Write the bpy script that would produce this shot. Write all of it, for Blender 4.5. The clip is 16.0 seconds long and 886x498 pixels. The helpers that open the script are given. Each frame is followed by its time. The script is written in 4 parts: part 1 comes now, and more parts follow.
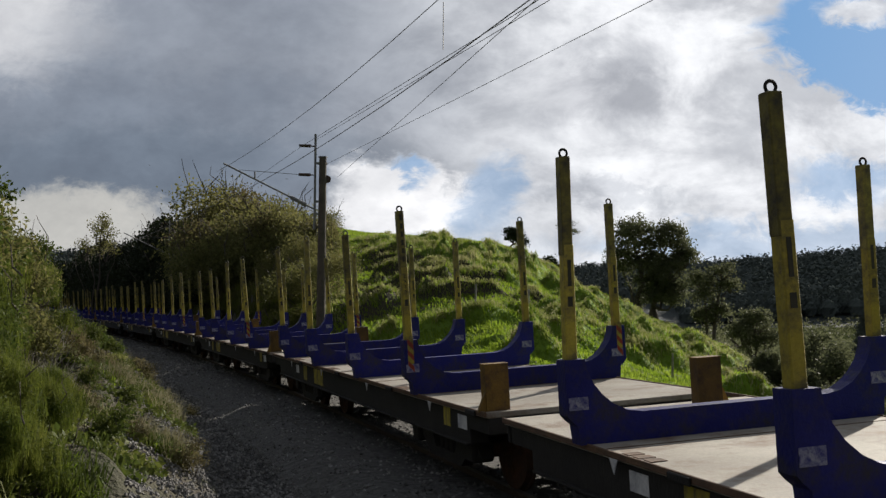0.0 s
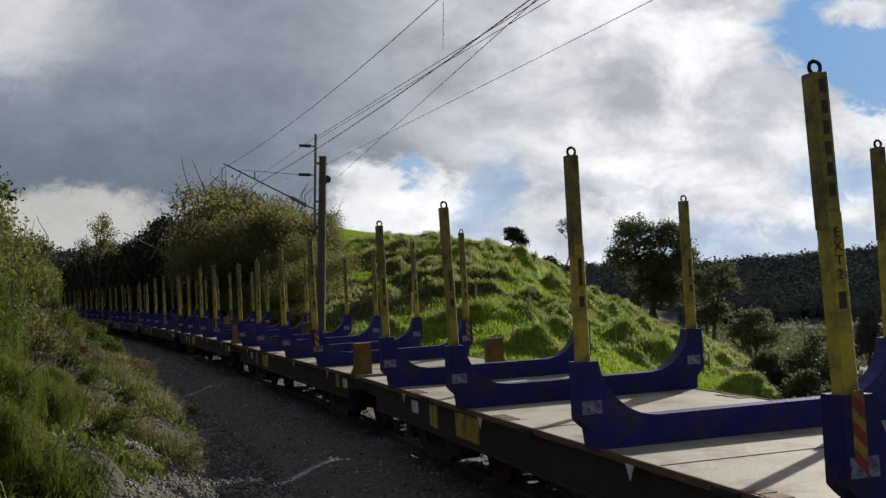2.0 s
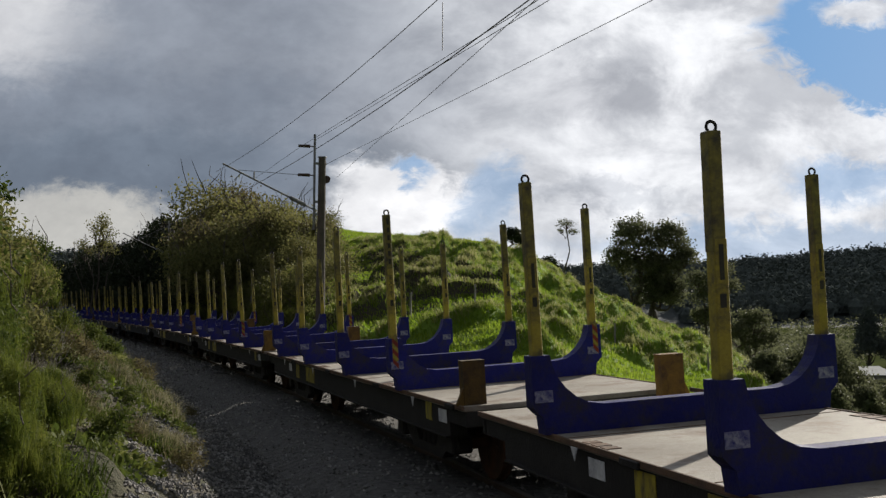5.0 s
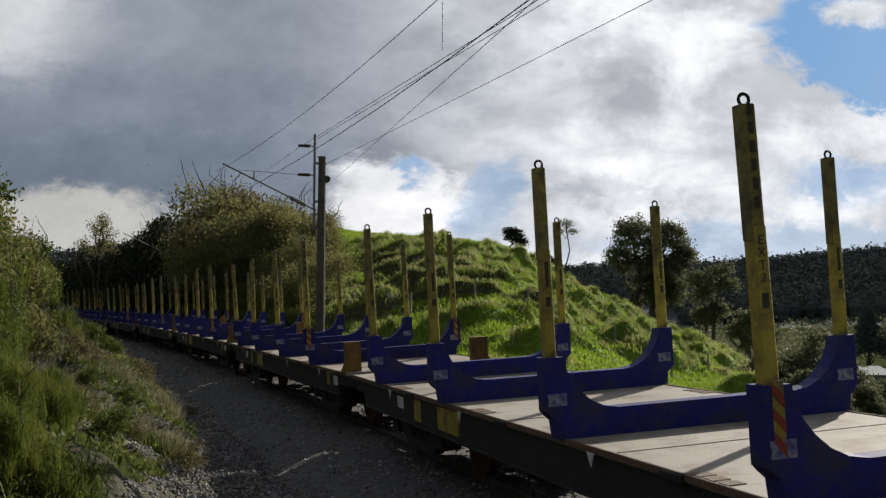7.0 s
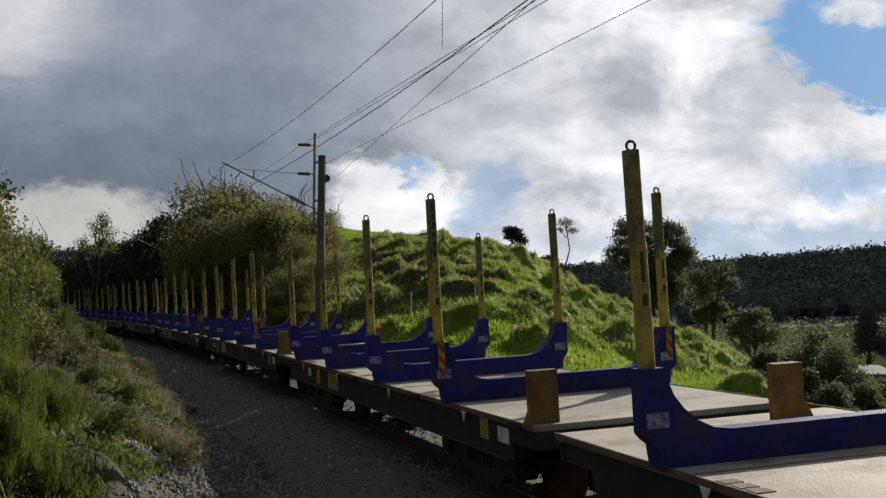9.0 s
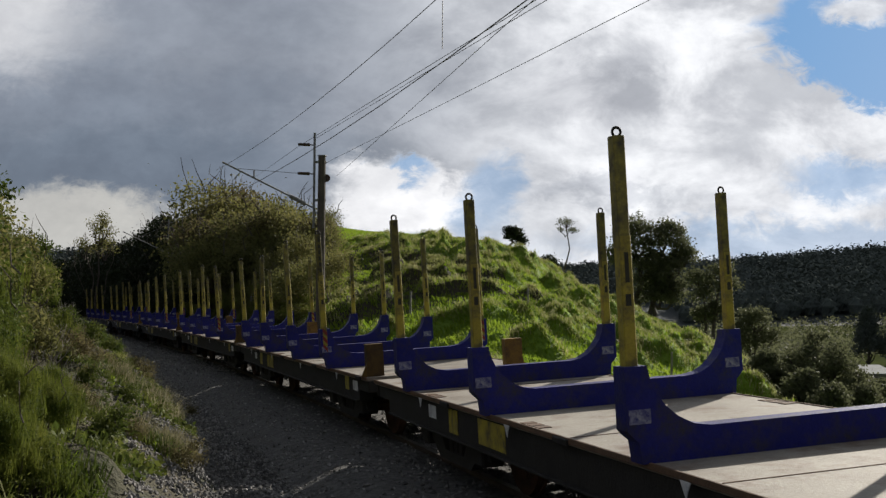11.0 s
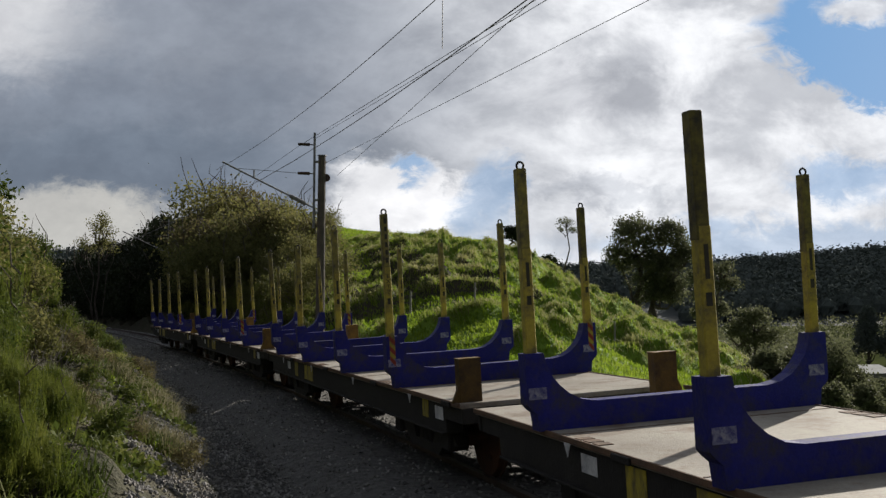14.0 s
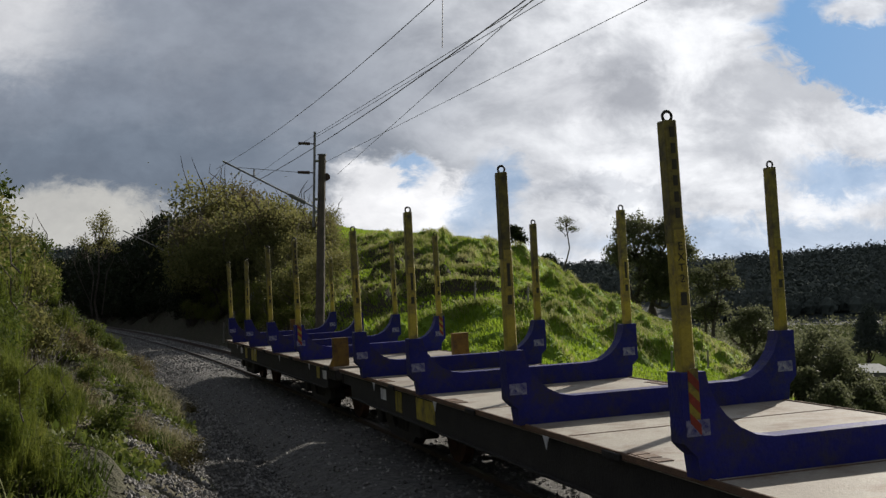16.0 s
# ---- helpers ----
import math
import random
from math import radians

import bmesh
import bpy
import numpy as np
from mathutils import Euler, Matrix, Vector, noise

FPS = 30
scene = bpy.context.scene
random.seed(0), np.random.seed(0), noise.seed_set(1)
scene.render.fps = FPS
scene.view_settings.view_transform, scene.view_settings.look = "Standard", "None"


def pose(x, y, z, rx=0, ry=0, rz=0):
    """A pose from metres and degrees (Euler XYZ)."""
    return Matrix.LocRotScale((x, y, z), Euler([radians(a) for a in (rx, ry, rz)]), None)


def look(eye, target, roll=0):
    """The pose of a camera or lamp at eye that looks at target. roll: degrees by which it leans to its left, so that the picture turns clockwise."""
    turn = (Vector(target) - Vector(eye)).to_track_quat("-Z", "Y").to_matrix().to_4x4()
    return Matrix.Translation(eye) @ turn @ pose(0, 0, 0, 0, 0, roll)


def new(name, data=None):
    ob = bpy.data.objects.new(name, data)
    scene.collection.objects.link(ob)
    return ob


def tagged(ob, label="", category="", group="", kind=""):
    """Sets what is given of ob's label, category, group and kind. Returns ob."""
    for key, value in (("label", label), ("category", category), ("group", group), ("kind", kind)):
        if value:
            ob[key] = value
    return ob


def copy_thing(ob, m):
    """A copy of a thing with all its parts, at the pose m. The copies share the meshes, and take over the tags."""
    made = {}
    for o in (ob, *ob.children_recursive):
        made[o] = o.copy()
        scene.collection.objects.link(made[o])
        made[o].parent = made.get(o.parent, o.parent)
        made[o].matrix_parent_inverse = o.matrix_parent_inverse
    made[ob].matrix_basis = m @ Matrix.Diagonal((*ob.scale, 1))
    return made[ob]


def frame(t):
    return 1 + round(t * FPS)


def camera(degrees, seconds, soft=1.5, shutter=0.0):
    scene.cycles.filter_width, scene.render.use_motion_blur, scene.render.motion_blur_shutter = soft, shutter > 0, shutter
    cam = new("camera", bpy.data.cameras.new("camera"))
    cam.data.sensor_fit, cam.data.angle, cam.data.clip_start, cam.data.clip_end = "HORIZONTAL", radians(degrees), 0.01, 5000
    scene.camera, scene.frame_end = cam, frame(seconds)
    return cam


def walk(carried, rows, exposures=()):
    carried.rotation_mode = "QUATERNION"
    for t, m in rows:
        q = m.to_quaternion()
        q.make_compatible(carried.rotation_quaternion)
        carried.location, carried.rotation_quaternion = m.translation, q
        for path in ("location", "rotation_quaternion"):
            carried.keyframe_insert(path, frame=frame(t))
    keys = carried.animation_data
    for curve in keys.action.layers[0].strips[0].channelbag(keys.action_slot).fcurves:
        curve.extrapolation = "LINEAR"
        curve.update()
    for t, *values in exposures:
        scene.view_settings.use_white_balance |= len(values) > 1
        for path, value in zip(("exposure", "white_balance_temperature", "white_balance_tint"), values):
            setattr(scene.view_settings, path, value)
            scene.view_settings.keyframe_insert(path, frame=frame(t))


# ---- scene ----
EYE = 1.72                     # the lens above the rail heads
PITCH = 2.957                  # degrees upwards at the end of the clip


def aim(d_up, d_right):
    """The camera's pose, turned by small angles in degrees."""
    p, a = radians(PITCH + d_up), radians(d_right)
    eye = Vector((0, 0, EYE))
    return look(eye, eye + Vector((math.sin(a) * math.cos(p), math.cos(a) * math.cos(p), math.sin(p))), 0.357)


cam = camera(44.94, 16.0, soft=1.4)
walk(cam, [(0, aim(.121, -.045)), (2, aim(.121, -.045)), (4.2, aim(.133, -.01)), (7.2, aim(.121, -.005)), (8.7, aim(.08, 0)),
           (11.4, aim(.055, 0)), (14, aim(.045, 0)), (15.3, aim(.035, 0)), (16, aim(0, 0))])

# ---- light ----
SUN_AZ, SUN_EL = 36.0, 23.0    # degrees to the right of straight ahead, and up


def group_nodes(tree):
    def add(kind, **kw):
        n = tree.nodes.new(kind)
        for k, v in kw.items():
            if k == "operation":
                n.operation = v
            elif k == "blend":
                n.blend_type = v
            elif k == "dtype":
                n.data_type = v
        return n
    return add


def make_world():
    w = bpy.data.worlds.new("sky")
    scene.world = w
    w.use_nodes = True
    t = w.node_tree
    t.nodes.clear()
    add = group_nodes(t)

    def m(op, a, b=0.0, c=None):
        n = add("ShaderNodeMath", operation=op)
        for i, v in enumerate((a, b, c)):
            if v is None:
                continue
            if isinstance(v, (int, float)):
                n.inputs[i].default_value = v
            else:
                t.links.new(v, n.inputs[i])
        return n.outputs[0]

    def mix(f, a, b):
        n = add("ShaderNodeMix", dtype="RGBA")
        for s, v in ((n.inputs[0], f), (n.inputs[6], a), (n.inputs[7], b)):
            if isinstance(v, (int, float)):
                s.default_value = v
            elif isinstance(v, tuple):
                s.default_value = (*v, 1)
            else:
                t.links.new(v, s)
        return n.outputs[2]

    def step(v, lo, hi):
        n = add("ShaderNodeMapRange")
        n.interpolation_type = "SMOOTHSTEP"
        t.links.new(v, n.inputs[0])
        n.inputs[1].default_value, n.inputs[2].default_value = lo, hi
        return n.outputs[0]

    tc = add("ShaderNodeTexCoord")
    sep = add("ShaderNodeSeparateXYZ")
    t.links.new(tc.outputs["Generated"], sep.inputs[0])
    x, y, z = sep.outputs
    yy = m("MAXIMUM", y, 0.12)
    u, v = m("DIVIDE", x, yy), m("DIVIDE", z, yy)
    flat = add("ShaderNodeCombineXYZ")
    t.links.new(u, flat.inputs[0])
    t.links.new(m("MULTIPLY", v, 1.5), flat.inputs[1])
    t.links.new(m("MULTIPLY", y, 0.6), flat.inputs[2])

    def noise_tex(scale, detail, rough, seed, distort=0.0):
        n = add("ShaderNodeTexNoise")
        mp = add("ShaderNodeVectorMath", operation="ADD")
        t.links.new(flat.outputs[0], mp.inputs[0])
        mp.inputs[1].default_value = (seed, seed * 1.7, seed * .3)
        t.links.new(mp.outputs[0], n.inputs["Vector"])
        n.inputs["Scale"].default_value, n.inputs["Detail"].default_value = scale, detail
        n.inputs["Roughness"].default_value, n.inputs["Distortion"].default_value = rough, distort
        return n.outputs[0]

    big, mid, fine = noise_tex(3.0, 6, .55, 3.1), noise_tex(9.0, 7, .6, 7.7, .3), noise_tex(30, 6, .6, 1.3)
    wob = m("SUBTRACT", mid, .5)
    wob2 = m("SUBTRACT", noise_tex(9.0, 7, .6, 21.7, .3), .5)
    puff = m("SUBTRACT", noise_tex(42, 8, .68, 5.3, .6), .5)
    uu = m("ADD", m("ADD", u, m("MULTIPLY", wob, .11)), m("MULTIPLY", puff, .045))
    vv = m("ADD", m("ADD", v, m("MULTIPLY", wob2, .09)), m("MULTIPLY", puff, .04))

    def blob(cx, cy, rx, ry, lo=0.55, hi=1.25):
        """1 inside an ellipse, given by the tangents of its bearing and height, 0 outside, with a soft cloudy edge."""
        a = m("DIVIDE", m("SUBTRACT", uu, cx), rx)
        b = m("DIVIDE", m("SUBTRACT", vv, cy), ry)
        d = m("SQRT", m("ADD", m("MULTIPLY", a, a), m("MULTIPLY", b, b)))
        return m("SUBTRACT", 1, step(d, lo, hi))

    sky = add("ShaderNodeTexSky")
    sky.sky_type, sky.sun_disc = "NISHITA", False
    sky.sun_elevation, sky.sun_rotation = radians(SUN_EL), radians(SUN_AZ)
    blue = add("ShaderNodeMix", dtype="RGBA", blend="MULTIPLY")
    blue.inputs[0].default_value = 1
    t.links.new(sky.outputs[0], blue.inputs[6])
    blue.inputs[7].default_value = (.085, .085, .09, 1)
    clear = blue.outputs[2]
    # cloud tone: lit towards the sun's side, heavy and grey away from it
    lit = step(u, -.16, .17)
    tone = mix(lit, (.225, .25, .295), (.66, .67, .69))
    dark = blob(-.32, .13, .30, .065, .3, 1.3)
    tone = mix(m("MULTIPLY", dark, .85), tone, (.125, .155, .20))
    tone = mix(m("MULTIPLY", blob(-.30, .20, .25, .03, .2, 1.4), .5), tone, (.16, .19, .24))
    tone = mix(m("MULTIPLY", blob(-.41, .27, .09, .05, .2, 1.5), .7), tone, (.62, .62, .63))
    tone = mix(m("MULTIPLY", blob(-.05, .21, .10, .05, .2, 1.4), .55), tone, (.27, .29, .33))
    tone = mix(m("MULTIPLY", blob(.14, .20, .075, .03, .2, 1.3), .65), tone, (.40, .41, .44))
    tone = mix(m("MULTIPLY", blob(.14, .10, .13, .012, .2, 1.3), .6), tone, (.40, .42, .46))
    low = blob(-.36, .075, .14, .035, .5, 1.2)
    tone = mix(low, tone, (.43, .425, .405))
    cum = blob(-.04, .095, .085, .045, .7, 1.1)
    tone = mix(cum, tone, (.76, .76, .77))
    shade = mix(step(mid, .34, .64), (.60, .615, .65), (1.2, 1.2, 1.2))
    shade2 = mix(step(fine, .3, .7), (.94, .94, .95), (1.05, 1.05, 1.05))
    cl = add("ShaderNodeMix", dtype="RGBA", blend="MULTIPLY")
    t.links.new(m("ADD", .28, m("MULTIPLY", lit, .55)), cl.inputs[0])
    t.links.new(tone, cl.inputs[6])
    t.links.new(shade, cl.inputs[7])
    cl2 = add("ShaderNodeMix", dtype="RGBA", blend="MULTIPLY")
    cl2.inputs[0].default_value = 1
    t.links.new(cl.outputs[2], cl2.inputs[6])
    t.links.new(shade2, cl2.inputs[7])
    # openings of blue in the cloud
    gap = m("MAXIMUM", blob(.45, .258, .168, .082, .80, .98), m("MULTIPLY", blob(.045, .10, .032, .045, .4, 1.2), .5))
    gap = m("MAXIMUM", gap, m("MULTIPLY", blob(-.045, .128, .03, .012, .3, 1.2), .7))
    gap = m("MAXIMUM", gap, m("MULTIPLY", blob(.36, .06, .25, .022, .5, 1.3), .55))
    gap = m("MAXIMUM", gap, m("MULTIPLY", blob(.38, .12, .06, .02, .4, 1.3), .7))
    gap = m("MULTIPLY", gap, m("SUBTRACT", 1, m("MULTIPLY", blob(.39, .285, .045, .02, .5, 1.2), .95)))
    # behind the camera and high up: unseen broken grey cloud, dimmed to deepen shade
    back = mix(step(big, .45, .62), (.10, .115, .14), (.24, .25, .27))
    ahead = step(y, .1, .45)
    col = mix(gap, cl2.outputs[2], mix(.9, clear, (.075, .235, .475)))
    col = mix(m("MULTIPLY", ahead, m("SUBTRACT", 1, step(z, .45, .75))), back, col)
    bg = add("ShaderNodeBackground")
    t.links.new(col, bg.inputs[0])
    bg.inputs[1].default_value = 1.0
    out = add("ShaderNodeOutputWorld")
    t.links.new(bg.outputs[0], out.inputs[0])


make_world()
sun = new("sun", bpy.data.lights.new("sun", "SUN"))
sun.data.energy, sun.data.angle, sun.data.color = 5.0, radians(.6), (1, .93, .82)
sd = Vector((math.sin(radians(SUN_AZ)) * math.cos(radians(SUN_EL)), math.cos(radians(SUN_AZ)) * math.cos(radians(SUN_EL)), math.sin(radians(SUN_EL))))
sun.matrix_world = look(sd * 50, (0, 0, 0))
scene.view_settings.exposure = 0.35

# ---- materials ----


def surface(name, c1, c2, scale=3.0, rough=.8, metal=0.0, bump=.3, fine=40.0, wear=None, wear_amount=.35, per_object=0.0, per_island=0.0, coords="Object", spec=.3):
    """A worn opaque surface: two tones in a coarse and a fine grain, patches of wear, fine relief."""
    mt = bpy.data.materials.new(name)
    mt.use_nodes = True
    t = mt.node_tree
    bsdf = t.nodes["Principled BSDF"]
    add = group_nodes(t)
    tc = add("ShaderNodeTexCoord")

    def nz(s, detail=5, rgh=.6):
        n = add("ShaderNodeTexNoise")
        n.inputs["Scale"].default_value, n.inputs["Detail"].default_value, n.inputs["Roughness"].default_value = s, detail, rgh
        t.links.new(tc.outputs[coords], n.inputs["Vector"])
        return n.outputs[0]

    def ramp(v, lo, hi):
        n = add("ShaderNodeMapRange")
        t.links.new(v, n.inputs[0])
        n.inputs[1].default_value, n.inputs[2].default_value = lo, hi
        return n.outputs[0]

    def mix(f, a, b, blend="MIX"):
        n = add("ShaderNodeMix", dtype="RGBA", blend=blend)
        for s, v in ((n.inputs[0], f), (n.inputs[6], a), (n.inputs[7], b)):
            if isinstance(v, (int, float)):
                s.default_value = v
            elif isinstance(v, tuple):
                s.default_value = (*v, 1)
            else:
                t.links.new(v, s)
        return n.outputs[2]

    coarse, grain = nz(scale), nz(fine, 4)
    col = mix(ramp(coarse, .35, .65), c1, c2)
    col = mix(.6, col, mix(ramp(grain, .3, .7), (.7, .7, .7), (1.25, 1.25, 1.25)), "MULTIPLY")
    if wear:
        col = mix(ramp(nz(scale * 2.3, 8, .7), 1 - wear_amount - .12, 1 - wear_amount + .1), col, wear)
    for src, amount in (("ShaderNodeObjectInfo", per_object), ("ShaderNodeNewGeometry", per_island)):
        if amount:
            n = add(src)
            r = n.outputs["Random"] if src.endswith("Info") else n.outputs["Random Per Island"]
            a = 1 - amount
            b = 1 + amount
            col = mix(1.0, col, mix(r, (a, a, a), (b, b, b)), "MULTIPLY")
    t.links.new(col, bsdf.inputs["Base Color"])
    rr = add("ShaderNodeMapRange")
    t.links.new(grain, rr.inputs[0])
    rr.inputs[3].default_value, rr.inputs[4].default_value = max(.05, rough - .12), min(1, rough + .12)
    t.links.new(rr.outputs[0], bsdf.inputs["Roughness"])
    bsdf.inputs["Metallic"].default_value = metal
    bsdf.inputs["Specular IOR Level"].default_value = spec
    if bump:
        b = add("ShaderNodeBump")
        b.inputs["Strength"].default_value, b.inputs["Distance"].default_value = bump, 1.2 / fine
        t.links.new(grain, b.inputs["Height"])
        t.links.new(b.outputs[0], bsdf.inputs["Normal"])
    return mt


def leaf_surface(name, c1, c2, c3, through_light=.35, scale=.6):
    """Leaves: three tones, by leaf and by clump, with light shining through."""
    mt = bpy.data.materials.new(name)
    mt.use_nodes = True
    t = mt.node_tree
    t.nodes.clear()
    add = group_nodes(t)
    geo, tc, n = add("ShaderNodeNewGeometry"), add("ShaderNodeTexCoord"), add("ShaderNodeTexNoise")
    t.links.new(tc.outputs["Object"], n.inputs["Vector"])
    n.inputs["Scale"].default_value = scale

    def mix(f, a, b):
        k = add("ShaderNodeMix", dtype="RGBA")
        for s, v in ((k.inputs[0], f), (k.inputs[6], a), (k.inputs[7], b)):
            if isinstance(v, tuple):
                s.default_value = (*v, 1)
            else:
                t.links.new(v, s)
        return k.outputs[2]

    rm = add("ShaderNodeMapRange")
    t.links.new(n.outputs[0], rm.inputs[0])
    rm.inputs[1].default_value, rm.inputs[2].default_value = .38, .62
    col = mix(rm.outputs[0], mix(geo.outputs["Random Per Island"], c1, c2), mix(geo.outputs["Random Per Island"], c2, c3))
    p, tr, ms, out = add("ShaderNodeBsdfPrincipled"), add("ShaderNodeBsdfTranslucent"), add("ShaderNodeMixShader"), add("ShaderNodeOutputMaterial")
    p.inputs["Roughness"].default_value = .6
    p.inputs["Specular IOR Level"].default_value = .10 if through_light else 0.0
    t.links.new(col, p.inputs["Base Color"])
    t.links.new(col, tr.inputs[0])
    ms.inputs[0].default_value = through_light
    t.links.new(p.outputs[0], ms.inputs[1])
    t.links.new(tr.outputs[0], ms.inputs[2])
    t.links.new(ms.outputs[0], out.inputs[0])
    return mt


M = {
    "blue": surface("blue_paint", (.012, .014, .135), (.018, .02, .17), 2.5, .55, wear=(.04, .037, .055), wear_amount=.42, per_object=.2, bump=.2, spec=.2),
    "yellow": surface("yellow_paint", (.42, .335, .038), (.31, .25, .045), 3.0, .6, wear=(.085, .07, .045), wear_amount=.42, per_object=.2, bump=.2),
    "dirty_yellow": surface("weathered_yellow_paint", (.27, .225, .045), (.17, .145, .04), 4.0, .65, wear=(.06, .052, .038), wear_amount=.46, per_object=.3, bump=.2),
    "ochre": surface("ochre_paint", (.20, .115, .018), (.11, .06, .014), 3.0, .6, wear=(.05, .027, .018), wear_amount=.40, per_object=.55, bump=.2),
    "red": surface("red_paint", (.27, .04, .022), (.2, .035, .02), 4, .55, bump=.15),
    "white": surface("white_paint", (.70, .70, .70), (.5, .5, .52), 6, .6, wear=(.12, .12, .2), wear_amount=.3, bump=.1),
    "faded": surface("faded_stencil", (.34, .34, .40), (.16, .16, .28), 14, .6, wear=(.022, .024, .17), wear_amount=.45, bump=0),
    "stencil": surface("black_stencil", (.03, .03, .03), (.05, .045, .03), 9, .7, wear=(.3, .23, .04), wear_amount=.25, bump=0),
    "deck": surface("steel_deck", (.40, .367, .312), (.27, .238, .196), .9, .7, wear=(.15, .085, .05), wear_amount=.38, per_object=.15, bump=.25, fine=60),
    "rust": surface("rusty_steel", (.12, .055, .03), (.06, .035, .025), 5, .85, bump=.4),
    "rust_edge": surface("rust_edge", (.17, .10, .06), (.10, .065, .045), 5, .8, bump=.3),
    "grime": surface("grimy_steel", (.028, .025, .023), (.018, .016, .015), 4, .75, bump=.3),
    "rail": surface("rail_steel", (.10, .07, .055), (.07, .05, .04), 6, .6, .3, bump=.2),
    "railhead": surface("polished_railhead", (.16, .145, .13), (.11, .10, .09), 6, .5, .6, bump=.05),
    "sleeper": surface("concrete_sleeper", (.24, .23, .21), (.17, .16, .15), 4, .9, bump=.3),
    "ballast": surface("ballast_stone", (.28, .27, .26), (.13, .125, .12), 2, .9, per_island=.5, bump=.5, fine=50),
    # gravel beside the bed, colour lowered to deepen the train's shadow there
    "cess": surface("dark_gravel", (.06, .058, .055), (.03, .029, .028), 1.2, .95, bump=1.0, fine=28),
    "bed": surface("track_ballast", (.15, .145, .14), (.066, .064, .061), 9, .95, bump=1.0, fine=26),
    "bank": surface("bank_soil", (.065, .053, .035), (.042, .045, .02), 1.5, .95, bump=.8, fine=14),
    "turf": surface("hill_turf", (.17, .255, .024), (.12, .20, .02), .35, .9, wear=(.11, .095, .045), wear_amount=.28, bump=.9, fine=7),
    # blue-grey, to go with the hazed needles of the far hills
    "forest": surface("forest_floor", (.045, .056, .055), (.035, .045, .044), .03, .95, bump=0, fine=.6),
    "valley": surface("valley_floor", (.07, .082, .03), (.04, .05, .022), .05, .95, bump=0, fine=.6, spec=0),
    "wood": surface("weathered_pole", (.12, .10, .085), (.075, .065, .055), 3, .85, bump=.4),
    "pale_post": surface("bleached_post", (.30, .28, .25), (.20, .185, .165), 4, .9, bump=.4),
    "steel": surface("galvanised_steel", (.25, .25, .25), (.17, .17, .18), 6, .5, .6, bump=.1),
    "wire": surface("copper_wire", (.13, .125, .12), (.09, .088, .086), 6, .6, .2, bump=0),
    "insul": surface("brown_insulator", (.07, .045, .035), (.05, .03, .025), 6, .25, bump=0),
    "bark": surface("bark", (.10, .085, .07), (.06, .05, .04), 4, .95, bump=.6),
    "roof": surface("roof_sheet", (.22, .24, .25), (.16, .175, .185), 2, .8, bump=.1, spec=.1),
    "wallpaint": surface("shed_wall", (.30, .29, .26), (.22, .21, .2), 2, .8, bump=.1),
}
LEAF = {
    "gorse": leaf_surface("gorse_leaf", (.045, .068, .014), (.085, .115, .024), (.16, .165, .04), .4),
    "broom": leaf_surface("broom_sprig", (.06, .085, .012), (.12, .15, .022), (.22, .23, .05), .45),
    "olive": leaf_surface("olive_leaf", (.085, .095, .032), (.15, .15, .05), (.24, .22, .085), .5),
    "brown": leaf_surface("dry_scrub", (.085, .072, .036), (.125, .108, .05), (.17, .15, .07), .5),
    # dark foliage; on the cutting scrub this colour stands in for shade
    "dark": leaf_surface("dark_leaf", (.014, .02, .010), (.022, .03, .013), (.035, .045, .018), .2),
    "grass": leaf_surface("grass_blade", (.13, .21, .015), (.20, .29, .024), (.27, .34, .045), .6),
    "tussock": leaf_surface("tussock_blade", (.15, .19, .035), (.26, .27, .09), (.45, .42, .22), .5),
    "straw": leaf_surface("straw_blade", (.12, .11, .055), (.22, .20, .11), (.40, .37, .25), .4),
    # distance haze is put into this pale grey needle colour
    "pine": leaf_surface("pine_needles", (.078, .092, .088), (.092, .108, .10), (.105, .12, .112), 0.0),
    "evergreen": leaf_surface("evergreen_leaf", (.075, .085, .045), (.11, .12, .065), (.145, .15, .085), .5),
}

# ---- geometry helpers ----
rng = np.random.default_rng(7)


def mesh_from(name, verts, faces, mats, mat_index=None, smooth=False):
    me = bpy.data.meshes.new(name)
    me.from_pydata(np.asarray(verts).tolist(), [], faces if isinstance(faces, list) else faces.tolist())
    for mt in (mats if isinstance(mats, (list, tuple)) else [mats]):
        me.materials.append(mt)
    if mat_index is not None:
        me.polygons.foreach_set("material_index", np.asarray(mat_index, dtype=np.int32))
    if smooth:
        me.polygons.foreach_set("use_smooth", np.ones(len(me.polygons), dtype=bool))
    me.update()
    return me


def part(name, bm, material, parent=None, label="", at=None, smooth=False):
    """Links a bmesh as one mesh object under its thing."""
    me = bpy.data.meshes.new(name)
    bm.to_mesh(me)
    bm.free()
    me.materials.append(material)
    if smooth:
        me.polygons.foreach_set("use_smooth", np.ones(len(me.polygons), dtype=bool))
    ob = new(name, me)
    if parent is not None:
        ob.parent = parent
    if at is not None:
        ob.matrix_basis = at
    if label:
        tagged(ob, label)
    return ob


def share(ob, parent, at, name=None):
    """One more piece on the same mesh."""
    o = new(name or ob.name.split(".")[0], ob.data)
    o.parent = parent
    o.matrix_basis = at
    if "label" in ob:
        tagged(o, ob["label"])
    return o


